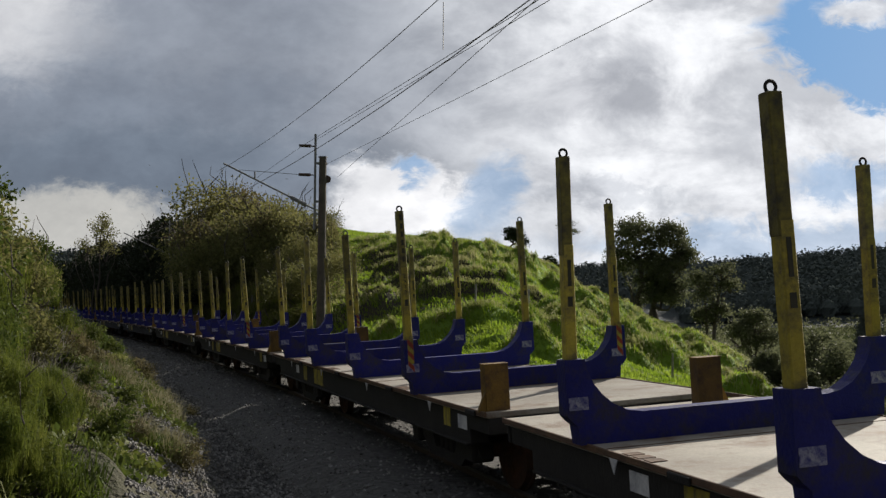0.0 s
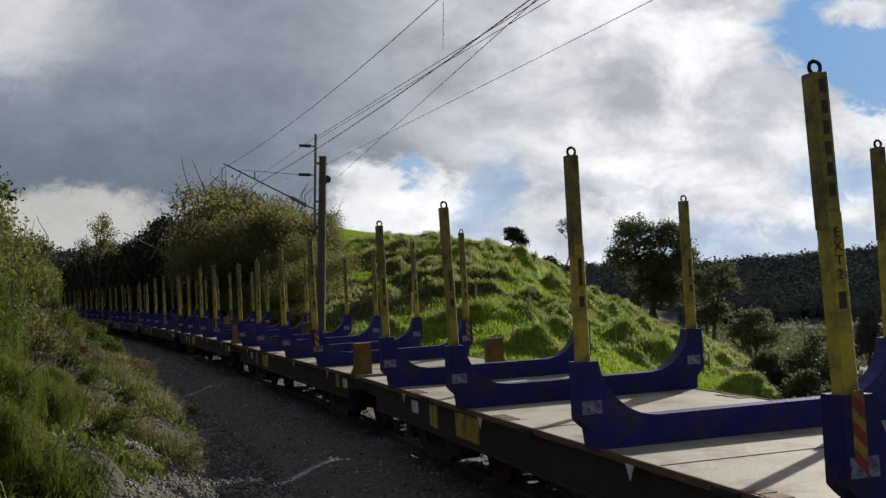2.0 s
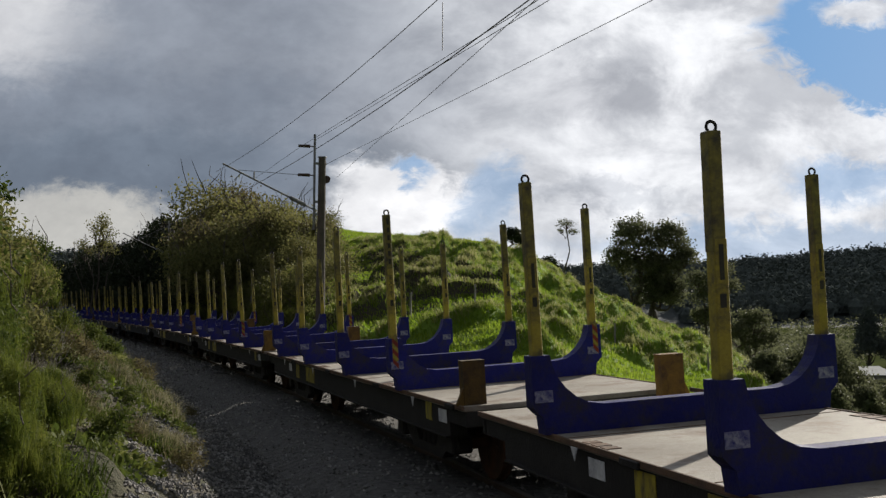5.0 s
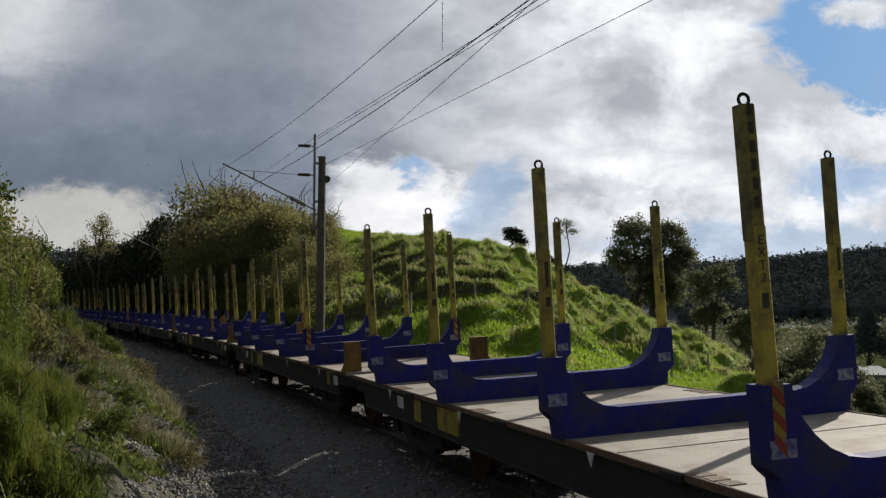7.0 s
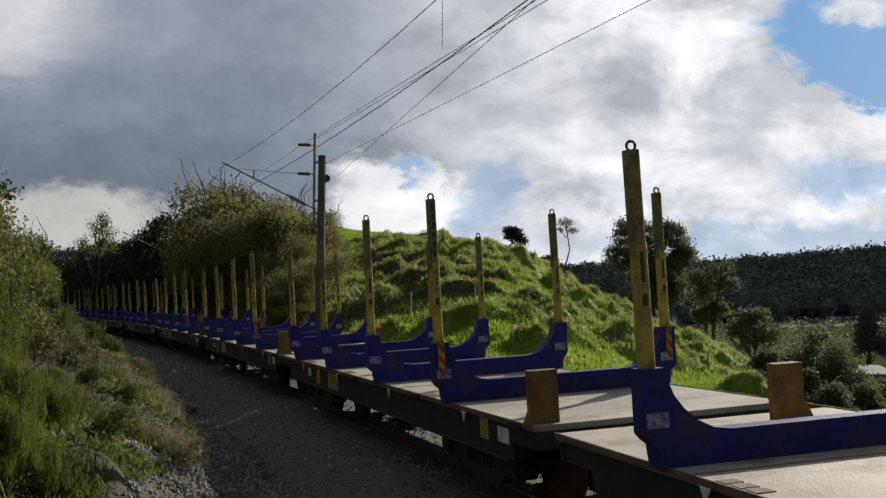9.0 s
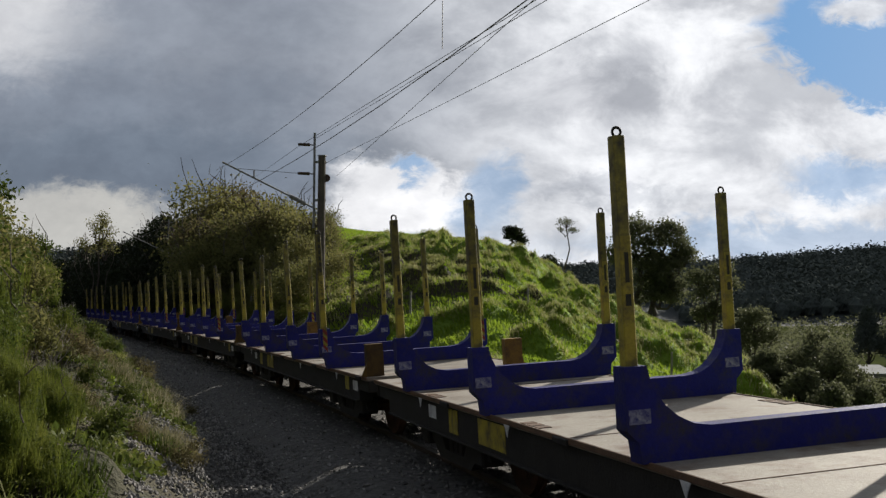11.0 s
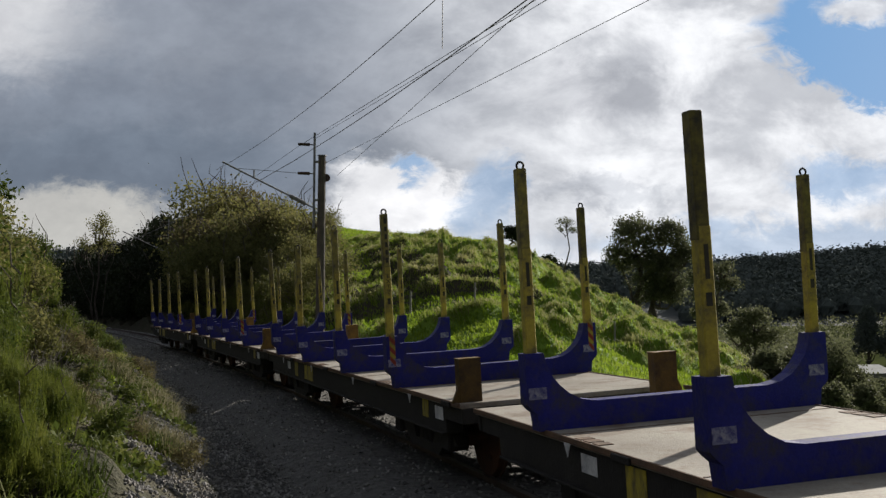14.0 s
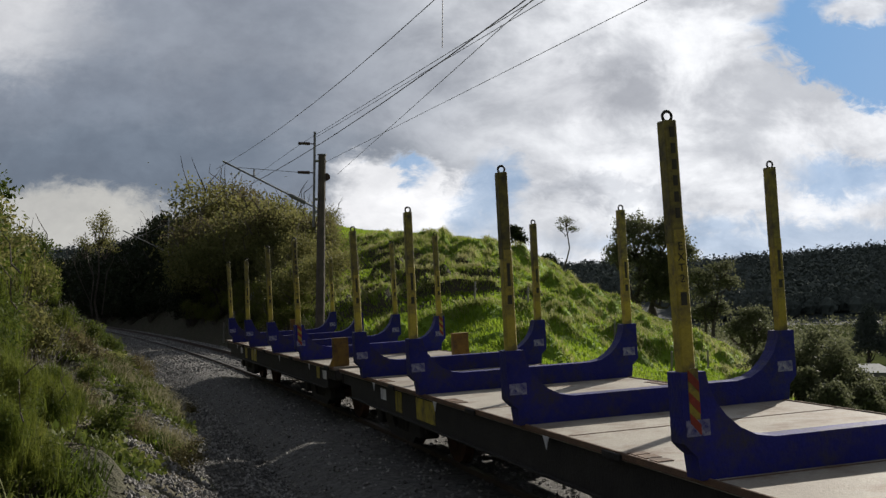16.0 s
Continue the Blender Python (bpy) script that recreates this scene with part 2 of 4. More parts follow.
def box(bm, x0, x1, y0, y1, z0, z1, bevel=0.0):
    g = bmesh.ops.create_cube(bm, size=1, matrix=Matrix.Translation(((x0 + x1) / 2, (y0 + y1) / 2, (z0 + z1) / 2)) @ Matrix.Diagonal((x1 - x0, y1 - y0, z1 - z0, 1)))
    if bevel:
        es = list({e for v in g["verts"] for e in v.link_edges})
        bmesh.ops.bevel(bm, geom=es, offset=bevel, segments=1, affect="EDGES")
    return bm


def boxes(*specs, bevel=0.0):
    bm = bmesh.new()
    for s in specs:
        box(bm, *s, bevel=bevel)
    return bm


def rod(bm, a, b, r0, r1=None, seg=8):
    a, b = Vector(a), Vector(b)
    d = b - a
    m = Matrix.Translation((a + b) / 2) @ d.to_track_quat("Z", "Y").to_matrix().to_4x4()
    bmesh.ops.create_cone(bm, cap_ends=True, segments=seg, radius1=r0, radius2=r0 if r1 is None else r1, depth=d.length, matrix=m)
    return bm


def prism(bm, outline, y0, y1, bevel=0.0):
    """An outline in x and z, extruded along y."""
    vs = [bm.verts.new((x, y0, z)) for x, z in outline]
    f = bm.faces.new(vs)
    g = bmesh.ops.extrude_face_region(bm, geom=[f])
    bmesh.ops.translate(bm, verts=[v for v in g["geom"] if isinstance(v, bmesh.types.BMVert)], vec=(0, y1 - y0, 0))
    bmesh.ops.recalc_face_normals(bm, faces=bm.faces[:])
    if bevel:
        bmesh.ops.bevel(bm, geom=bm.edges[:], offset=bevel, segments=1, affect="EDGES")
    return bm


def lattice(ix, iy, seed):
    n = (ix.astype(np.int64) * 374761393 + iy.astype(np.int64) * 668265263 + seed * 1274126177) & 0xffffffff
    n = ((n ^ (n >> 13)) * 1274126177) & 0xffffffff
    return ((n ^ (n >> 16)) & 0xffff) / 65535.0


def vnoise(x, y, size, seed=0, octaves=3):
    """Smooth random heights, -1 to 1, of that wavelength."""
    out, amp, tot = 0, 1.0, 0
    for k in range(octaves):
        u, v = x / size, y / size
        iu, iv = np.floor(u), np.floor(v)
        fu, fv = u - iu, v - iv
        fu, fv = fu * fu * (3 - 2 * fu), fv * fv * (3 - 2 * fv)
        a, b = lattice(iu, iv, seed + k), lattice(iu + 1, iv, seed + k)
        c, d = lattice(iu, iv + 1, seed + k), lattice(iu + 1, iv + 1, seed + k)
        out = out + amp * ((a * (1 - fu) + b * fu) * (1 - fv) + (c * (1 - fu) + d * fu) * fv)
        tot += amp
        amp *= .5
        size = size / 2
    return 2 * out / tot - 1


def sstep(a, b, x):
    t = np.clip((x - a) / (b - a), 0, 1)
    return t * t * (3 - 2 * t)


# ---- the line of the track: a left-hand curve with cant ----
X0, HEAD, CURVE, EASE = 4.23, .26882, .0027345, -1.4567e-5
CANT = .0637
_s = np.arange(-260, 420, .5)
_h = HEAD + CURVE * _s + EASE * _s * _s / 2 * (_s > 0)
_x = np.concatenate(([0], np.cumsum(-np.sin((_h[1:] + _h[:-1]) / 2) * .5)))
_y = np.concatenate(([0], np.cumsum(np.cos((_h[1:] + _h[:-1]) / 2) * .5)))
_x += X0 - np.interp(0, _s, _x)
_y += 0 - np.interp(0, _s, _y)


def line(s):
    """Place and heading of the centre line after s metres."""
    return np.interp(s, _s, _x), np.interp(s, _s, _y), np.interp(s, _s, _h)


def beside(s, lat, z=0.0):
    """A point beside the track, to the right where lat is positive."""
    x, y, h = line(s)
    return Vector((float(x + lat * np.cos(h)), float(y + lat * np.sin(h)), z))


def track_coords(x, y):
    """Metres along the track and to its right."""
    s = np.clip(np.asarray(y, dtype=float), -250, 400)
    for _ in range(12):
        tx, ty, h = line(s)
        s = np.clip(s + .7 * (-(x - tx) * np.sin(h) + (y - ty) * np.cos(h)), -255, 415)
    tx, ty, h = line(s)
    return s, (x - tx) * np.cos(h) + (y - ty) * np.sin(h)


def on_track(s):
    x, y, h = line(s)
    return pose(float(x), float(y), 0, 0, -math.degrees(CANT), math.degrees(float(h))) @ pose(.09, 0, 0)


# ---- ground ----
# the green hill's crest: tangent of the bearing, distance, height
CREST = np.array([(-.60, 64, 3.6), (-.25, 64, 3.8), (-.165, 68, 4.2), (-.135, 94, 8.5), (-.112, 95, 8.7), (-.071, 91, 7.9), (-.008, 86, 7.25), (.049, 83, 6.55), (.087, 86, 5.6),
                  (.111, 90, 4.4), (.130, 92, 3.5), (.157, 97, 2.7), (.180, 97, 1.4), (.2195, 92, -.1), (.262, 78, -1.05), (.293, 62, -1.8), (.36, 47, -3.0), (.6, 45, -3.5)])


def broken(x, y):
    """1 where the pasture is broken into hummocks, 0 where it is smooth turf."""
    return sstep(-.25, .15, vnoise(x * .75 + y * .25, y * 1.1 - x * .2, 5, 31, 3))


def height(x, y):
    s, lat = track_coords(x, y)
    r = np.hypot(x, y)
    b = np.where(y > 1, x / np.maximum(y, 1), np.sign(x) * 3)
    # left of the track: a level strip of gravel, then the bank
    u = -lat - 2.85 - .35 * sstep(18, 8, s) + .3 * vnoise(x, y, 3.0, 5)
    grow = 1 + .35 * sstep(18, 48, s)
    left = -.28 + grow * (.55 * np.clip(u, 0, 1.3) + .30 * np.clip(u - 1.3, 0, 5) + .06 * np.clip(u - 6.3, 0, 40))
    left = left + np.clip(u, 0, 1) * (.34 * vnoise(x, y, 1.3, 11) + .22 * np.abs(vnoise(x, y, .8, 12, 2)))
    bed = -.10 - .25 * sstep(1.55, 2.5, np.abs(lat))
    # right of it: the hill, the cutting, the valley
    cd, cz = np.interp(b, CREST[:, 0], CREST[:, 1]), np.interp(b, CREST[:, 0], CREST[:, 2])
    foot = np.interp(b, (-.3, -.1, .05, .15, .3), (44, 34, 24, 19, 14))
    base = -.5 - .9 * sstep(-.02, .25, b)
    f = np.clip((y - foot) / np.maximum(cd - foot, 1), 0, 1)
    rise = base + (cz - base) * (.6 * f + .4 * np.sin(f * np.pi / 2))
    steps = vnoise(x * .55 + y * .1, (y + x * .25) * 1.5, 2.4, 21, 4)
    edge = sstep(0, .12, f) * (1 - .93 * sstep(.62, .93, f))
    rise = rise + edge * (.28 * steps + broken(x, y) * 1.5 * np.abs(vnoise(x, y * 1.25, 1.45, 91, 2)))
    behind = np.clip(y - cd, 0, None)
    valley = -7 - .004 * np.clip(y - 150, 0, 600)
    drop = np.maximum(cz - .12 * behind - .004 * behind ** 2, valley)
    hill = np.where(behind > 0, drop, rise)
    cut = (7.6 + .9 * sstep(78, 90, s) - 1.6 * sstep(95, 130, s)) * (1 - sstep(-.16, -.10, b)) * sstep(40, 60, s) * np.clip((lat + .7 * vnoise(x, y, 6, 41) - 3.4) / 12.5, 0, 1) - .4 - .03 * np.clip(lat - 12, 0, 300)
    bank = -.45 + 1.05 * np.clip(lat - 2.9, 0, 1.6) + .45 * np.clip(lat - 4.5, 0, 60)
    hill = np.minimum(hill, bank)
    right = np.maximum(hill, np.where((s > 38) & (b < -.09), cut, -30))
    side = sstep(2.5, 4.2, lat)
    right = (-.35) * (1 - side) + right * side
    z = np.where(np.abs(lat) < 2.5, bed, np.where(lat < 0, left, right))
    # the far hills
    top = np.interp(b, (-.6, -.34, -.25, .08, .16, .26, .30, .35, .42, .7), (24, 26, 24, 19, 22, 22, 24, 27, 30, 34))
    far = -7 + (top + 7 + 2.0 * vnoise(x, y, 90, 51)) * sstep(260, 640, r) - .018 * np.clip(r - 700, 0, 6000)
    wood_hill = np.interp(b, (.2, .27, .33, .42, .7), (0, 9, 15, 19, 19)) * sstep(320, 520, r)
    z = np.where(r > 140, np.maximum(np.where(lat > 0, np.minimum(z, 60), np.minimum(z, 12)), np.maximum(far, -7 + wood_hill)), z)
    return z


def make_ground():
    inner = np.radians(np.arange(-25, 25.01, .13))
    outer = np.radians(np.arange(29, 331.1, 4.0))
    ang = np.concatenate((inner, outer))
    rad = [0.0]
    r = 1.2
    while r < 130:
        rad.append(r)
        r *= 1.08 if r < 5 else 1.0155 if r < 24 or r > 98 else 1.0058
    while r < 4500:
        rad.append(r)
        r *= 1.05
    rad = np.array(rad)
    R, A = np.meshgrid(rad, ang, indexing="ij")
    X, Y = R * np.sin(A), R * np.cos(A)
    Z = height(X.ravel(), Y.ravel())
    nr, na = R.shape
    i, j = np.meshgrid(np.arange(nr - 1), np.arange(na), indexing="ij")
    i, j = i.ravel(), j.ravel()
    k = (j + 1) % na
    F = np.stack((i * na + j, i * na + k, (i + 1) * na + k, (i + 1) * na + j), 1)
    V = np.stack((X.ravel(), Y.ravel(), Z), 1)
    c = V[F].mean(1)
    s, lat = track_coords(c[:, 0], c[:, 1])
    rr = np.hypot(c[:, 0], c[:, 1])
    u = -lat - 2.85 - .35 * sstep(16, 8, s) + .6 * vnoise(c[:, 0], c[:, 1], 1.2, 61)
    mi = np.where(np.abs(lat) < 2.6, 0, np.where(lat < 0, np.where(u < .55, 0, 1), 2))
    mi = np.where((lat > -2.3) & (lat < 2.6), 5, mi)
    mi = np.where((s > 40) & (lat > 2.6) & (lat < 14), 1, mi)
    bb = np.where(c[:, 1] > 1, c[:, 0] / np.maximum(c[:, 1], 1), 3)
    mi = np.where((lat > 2.6) & (bb > .15) & (c[:, 1] > np.interp(bb, CREST[:, 0], CREST[:, 1]) + 4), 3, mi)
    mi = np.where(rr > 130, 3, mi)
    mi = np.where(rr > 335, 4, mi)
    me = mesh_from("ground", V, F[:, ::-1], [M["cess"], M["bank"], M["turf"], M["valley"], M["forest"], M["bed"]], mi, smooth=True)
    return tagged(new("ground", me), "gravel, scrubby bank, green pasture hill and valley floor", "ground", kind="structure")


make_ground()


def sweep(name, outline, s0, s1, step, material, lat=0.0, cant=True, parent=None, label=""):
    """An outline across the track, carried along its line."""
    ss = np.arange(s0, s1 + step / 2, step)
    V, F = [], []
    n = len(outline)
    for s in ss:
        m = on_track(s) if cant else pose(*beside(s, 0), 0, 0, math.degrees(float(line(s)[2])))
        V += [tuple(m @ Vector((lat + x, 0, z))) for x, z in outline]
    for a in range(len(ss) - 1):
        F += [(a * n + i, a * n + (i + 1) % n, (a + 1) * n + (i + 1) % n, (a + 1) * n + i) for i in range(n)]
    ob = new(name, mesh_from(name, V, F, material))
    if parent:
        ob.parent = parent
    if label:
        tagged(ob, label)
    return ob


def make_track():
    root = tagged(new("railway_track"), "single railway track of rusty rails on ballast", "track", kind="structure")
    sect = [(-.065, -.155), (.065, -.155), (.065, -.14), (.012, -.12), (.012, -.045), (.035, -.03), (.035, 0), (-.035, 0), (-.035, -.03), (-.012, -.045), (-.012, -.12), (-.065, -.14)]
    for lat in (-.568, .568):
        sweep("rail", sect, -40, 200, 1.0, M["rail"], lat, parent=root)
        sweep("rail_head", [(-.03, .001), (.03, .001), (.03, .004), (-.03, .004)], -40, 200, 1.0, M["railhead"], lat, parent=root, label="polished running surface")
    first = None
    for k, s in enumerate(np.arange(4, 130, .65)):
        if first is None:
            first = part("sleeper", boxes((-1.05, 1.05, -.12, .12, -.34, -.16), bevel=.015), M["sleeper"], root, at=on_track(s))
        else:
            share(first, root, on_track(s))
    return root


make_track()


def make_ballast():
    """Loose stones on the bed, the level strip and the toe of the bank."""
    n = 46000
    s = 5 + 70 * rng.random(n) ** 1.7
    lat = np.where(rng.random(n) < .34, rng.uniform(-2.6, 2.4, n), rng.uniform(-4.1, -2.2, n))
    tx, ty, h = line(s)
    x, y = tx + lat * np.cos(h), ty + lat * np.sin(h)
    z = height(x, y)
    size = rng.uniform(.012, .030, n) * (1 + (s > 30) * .6)
    base = np.array([(1, 0, 0), (-1, 0, 0), (0, 1, 0), (0, -1, 0), (0, 0, 1), (0, 0, -1)], dtype=float)
    tri = np.array([(0, 2, 4), (2, 1, 4), (1, 3, 4), (3, 0, 4), (2, 0, 5), (1, 2, 5), (3, 1, 5), (0, 3, 5)])
    V = base[None] * size[:, None, None] * rng.uniform(.55, 1.25, (n, 6, 1))
    a = rng.uniform(0, 6.28, n)
    ca, sa = np.cos(a)[:, None], np.sin(a)[:, None]
    V = np.stack((V[..., 0] * ca - V[..., 1] * sa, V[..., 0] * sa + V[..., 1] * ca, V[..., 2] * .8 + rng.normal(0, .006, (n, 6))), -1)
    V += np.stack((x, y, z + size * .35), 1)[:, None]
    F = (tri[None] + 6 * np.arange(n)[:, None, None]).reshape(-1, 3)
    tagged(new("ballast_stones", mesh_from("ballast_stones", V.reshape(-1, 3), F, M["ballast"])), "loose grey crushed stone ballast beside the track", "ballast", kind="stuff")


make_ballast()

# ---- plants ----


def unit(v):
    return v / np.maximum(np.linalg.norm(v, axis=-1, keepdims=True), 1e-6)


def leaf_quads(P, size, stretch=1.8, up=.3, facing=None):
    """Small rhombic leaves round the points P: corners and faces."""
    n = len(P)
    nrm = unit(rng.normal(size=(n, 3)) * (1 if facing is None else .4) + (np.array((0, 0, up)) if facing is None else facing))
    a = unit(np.cross(nrm, rng.normal(size=(n, 3))))
    b = np.cross(nrm, a)
    sz = (np.asarray(size) * rng.uniform(.6, 1.35, n))[:, None]
    V = np.stack((P - a * sz * stretch / 2, P + b * sz / 2, P + a * sz * stretch / 2 + nrm * sz * .15, P - b * sz / 2), 1)
    return V.reshape(-1, 3), np.arange(4 * n).reshape(n, 4)


def blades(P, length, width, lean, spread=.6):
    """Bent grass blades of two pieces rooted at P."""
    n = len(P)
    a = rng.uniform(0, 2 * np.pi, n)
    d = np.stack((np.cos(a), np.sin(a), np.zeros(n)), 1)
    side = np.stack((-np.sin(a), np.cos(a), np.zeros(n)), 1) * (np.asarray(width) * rng.uniform(.6, 1.3, n))[:, None]
    L = (np.asarray(length) * rng.uniform(.5, 1.25, n))[:, None]
    out = rng.uniform(.1, spread, n)[:, None]
    mid = P + d * L * out * .45 + np.array((0, 0, 1)) * L * .62 + np.asarray(lean) * L * .3
    tip = P + d * L * out * 1.15 + np.array((0, 0, 1)) * L * (.95 - .45 * out) + np.asarray(lean) * L
    V = np.stack((P - side, P + side, mid + side * .7, mid - side * .7, tip), 1).reshape(-1, 3)
    k = 5 * np.arange(n)[:, None]
    F = [tuple(q) for q in (k + np.array((0, 1, 2, 3))).tolist()] + [tuple(q) for q in (k + np.array((3, 2, 4))).tolist()]
    return V, F


def clumps_in(lobes, n, per, clump):
    """Points in loose clumps on the outer part of ellipsoids (centre, radii)."""
    lobes = [(np.array(c, float), np.array(r, float)) for c, r in lobes]
    wt = np.array([r.prod() ** .67 for _, r in lobes])
    pick = rng.choice(len(lobes), n, p=wt / wt.sum())
    C = np.stack([lobes[i][0] for i in pick])
    R = np.stack([lobes[i][1] for i in pick])
    d = unit(rng.normal(size=(n, 3)))
    d[:, 2] = np.where(d[:, 2] < -.45, -d[:, 2], d[:, 2])
    q = C + d * R * (rng.random((n, 1)) ** .35) * rng.uniform(.75, 1.12, (n, 1))
    P = np.repeat(q, per, 0) + rng.normal(size=(n * per, 3)) * clump * np.array((1, 1, .7))
    return P


def wiggle_rods(bm, a, b, r0, r1, bends=3, amount=.12, seg=6):
    a, b = Vector(a), Vector(b)
    last, rl = a, r0
    for k in range(1, bends + 1):
        f = k / bends
        p = a.lerp(b, f)
        if k < bends:
            p += Vector(rng.normal(size=3)) * amount * (b - a).length / bends
        rn = r0 + (r1 - r0) * f
        rod(bm, last, p, rl, rn, seg)
        last, rl = p, rn
    return bm


def grounded(x, y, sink=.06):
    return float(height(np.array([x]), np.array([y]))[0]) - sink


def make_shrub(name, label, lobes, leaf, n, per, clump, size, stems=7, stretch=1.8, twigs=0, sprigs=0):
    """A bush: stems, a crown of small leaves, and fine upright sprigs."""
    root = tagged(new(name), label, "bush")
    bm = bmesh.new()
    for k in range(stems):
        c, r = lobes[k % len(lobes)]
        tip = Vector(c) + Vector(unit(rng.normal(size=3)) * np.array(r) * .7)
        wiggle_rods(bm, (rng.normal() * .12, rng.normal() * .12, -.1), tip, .035, .008, 3, .25, 5)
    for k in range(twigs):
        c, r = lobes[k % len(lobes)]
        a = Vector(c) + Vector((rng.normal() * r[0] * .5, rng.normal() * r[1] * .5, r[2] * .6))
        wiggle_rods(bm, a, a + Vector((rng.normal() * .25, rng.normal() * .25, rng.uniform(.3, .65))), .012, .004, 3, .2, 4)
    tagged(part("branchwork", bm, M["bark"], root), kind="stuff")
    V, F = leaf_quads(clumps_in(lobes, n, per, clump), size, stretch)
    ob = new("foliage", mesh_from("foliage", V, F, leaf))
    ob.parent = root
    if sprigs:
        P = clumps_in(lobes, sprigs, 24, .05)
        V, F = blades(P - np.array((0, 0, .12)), .30, .0035, np.array((.04, 0, .25)), .4)
        ob = new("fine_growth", mesh_from("fine_growth", V, F, LEAF["broom"]))
        ob.parent = root
    return root


def strew(proto, spots, group):
    """Copies of a bush; the first one moves to the first spot. A spot: x, y, size, turn."""
    for k, (x, y, sc, turn) in enumerate(spots):
        if x < 0 and "bank" in group and sc > .75:      # tall bushes stand back on the bank
            x = min(x, -.374 * y - 1.15 * sc if y < 28 else -.352 * y - 1.1 * sc)
        m = pose(x, y, grounded(x, y), 0, 0, turn) @ Matrix.Diagonal((sc, sc, sc * (.9 + .2 * ((k * 7) % 5) / 4), 1))
        if k == 0:
            proto.matrix_basis = m
            ob = proto
        else:
            ob = copy_thing(proto, Matrix())
            ob.matrix_basis = m
        tagged(ob, group=group)


GORSE = [((0, 0, .75), (.75, .7, .65)), ((.5, .25, .55), (.5, .5, .5)), ((-.45, -.2, .6), (.5, .45, .5)), ((.1, -.4, 1.15), (.4, .4, .4))]
gorse = make_shrub("gorse_bush", "dense green gorse bush on the trackside bank", GORSE, LEAF["gorse"], 190, 30, .085, .034, twigs=6, sprigs=60)
scrub = make_shrub("scrub_bush", "straggly olive scrub bush with bare twigs", [((0, 0, .9), (.7, .7, .75)), ((.35, .3, 1.35), (.45, .45, .5)), ((-.4, .1, .6), (.5, .5, .5))], LEAF["olive"], 170, 24, .13, .040, stretch=2.4, twigs=9)
near_bush = make_shrub("broom_bush", "fine green broom bush on the bank", GORSE, LEAF["gorse"], 300, 30, .09, .020, stems=12, stretch=3.2, twigs=6, sprigs=330)


def bank_spots(n, s0, s1, l0, l1, a, b):
    out = []
    for _ in range(n):
        p = beside(rng.uniform(s0, s1), rng.uniform(l0, l1))
        out.append((p.x, p.y, rng.uniform(a, b), rng.uniform(0, 360)))
    return out


strew(near_bush, [(-2.75, 6.6, .48, 20), (-3.85, 8.3, .75, 130), (-3.15, 7.6, .45, 250), (-4.95, 10.4, .85, 75), (-4.2, 9.2, .6, 200), (-3.3, 8.6, .42, 310), (-3.6, 9.8, .36, 20)], "bushes on the bank")
strew(gorse, [(-7.1, 17.6, 1.85, 0), (-6.1, 14.5, 1.35, 60), (-7.6, 20.5, 1.75, 140), (-8.6, 22.5, 1.8, 220), (-9.0, 24.8, 1.7, 300), (-9.9, 27.0, 1.6, 30), (-11.2, 30.5, 1.45, 170),
              (-12.5, 33.5, 1.4, 80), (-13.3, 36.0, 1.35, 10), (-14.2, 39.5, 1.3, 250), (-15.3, 43.0, 1.3, 120), (-17.0, 48.0, 1.3, 190), (-18.8, 52.0, 1.2, 40), (-5.3, 12.4, .7, 45), (-6.7, 18.6, .6, 145)]
      + bank_spots(16, 18, 62, -10.5, -6.6, .9, 1.5), "bushes on the bank")
strew(scrub, [(-6.9, 16.2, 1.2, 20), (-8.2, 21.3, 1.3, 100), (-10.6, 29.0, 1.25, 60), (-14.6, 41.0, 1.1, 15), (-5.9, 15.2, .6, 210)]
      + bank_spots(12, 16, 66, -10, -6.2, .8, 1.25), "bushes on the bank")

low_spots = []
for _ in range(46):
    s_ = 8.5 + 34 * rng.random() ** 1.4
    p_ = beside(s_, -3.35 - 1.2 * float(sstep(18, 8, np.array(s_))) - 3.0 * rng.random())
    low_spots.append((p_.x, p_.y, rng.uniform(.16, .36), rng.uniform(0, 360)))
low = make_shrub("low_bush", "low scrubby bush on the face of the bank", GORSE, LEAF["gorse"], 90, 20, .15, .07, stems=5, twigs=5)
strew(low, low_spots[:30], "low bushes on the bank")
dry = make_shrub("dry_bush", "dry brown low bush on the face of the bank", GORSE, LEAF["brown"], 70, 20, .15, .06, stems=7, twigs=9)
strew(dry, low_spots[30:] + [(x + .5, y + 1.1, sc * .9, turn + 40) for x, y, sc, turn in low_spots[::3]], "low bushes on the bank")
mossy = make_shrub("moss_cushion", "bright mossy cushion of low leaves on the bank", [((0, 0, .1), (.9, .8, .22)), ((.6, .3, .05), (.6, .5, .18))], LEAF["tussock"], 90, 26, .09, .05, stems=4)
strew(mossy, [(x + .2, y - .5, sc * 1.2, turn) for x, y, sc, turn in low_spots[1::4]], "moss on the bank")

# the scrub-covered spur beyond the track
spur = make_shrub("spur_bush", "sunlit olive scrub bush on the spur", [((0, 0, .9), (1.0, 1.0, .85)), ((.6, .4, 1.4), (.6, .6, .6)), ((-.7, -.3, .7), (.7, .7, .6))], LEAF["olive"], 330, 26, .15, .038, twigs=8)
spur2 = make_shrub("spur_bush", "dry brown scrub bush on the spur", [((0, 0, 1.0), (.9, .9, .95)), ((.5, -.3, 1.6), (.5, .5, .55)), ((-.5, .4, 1.2), (.6, .6, .7))], LEAF["brown"], 300, 26, .15, .038, twigs=12)
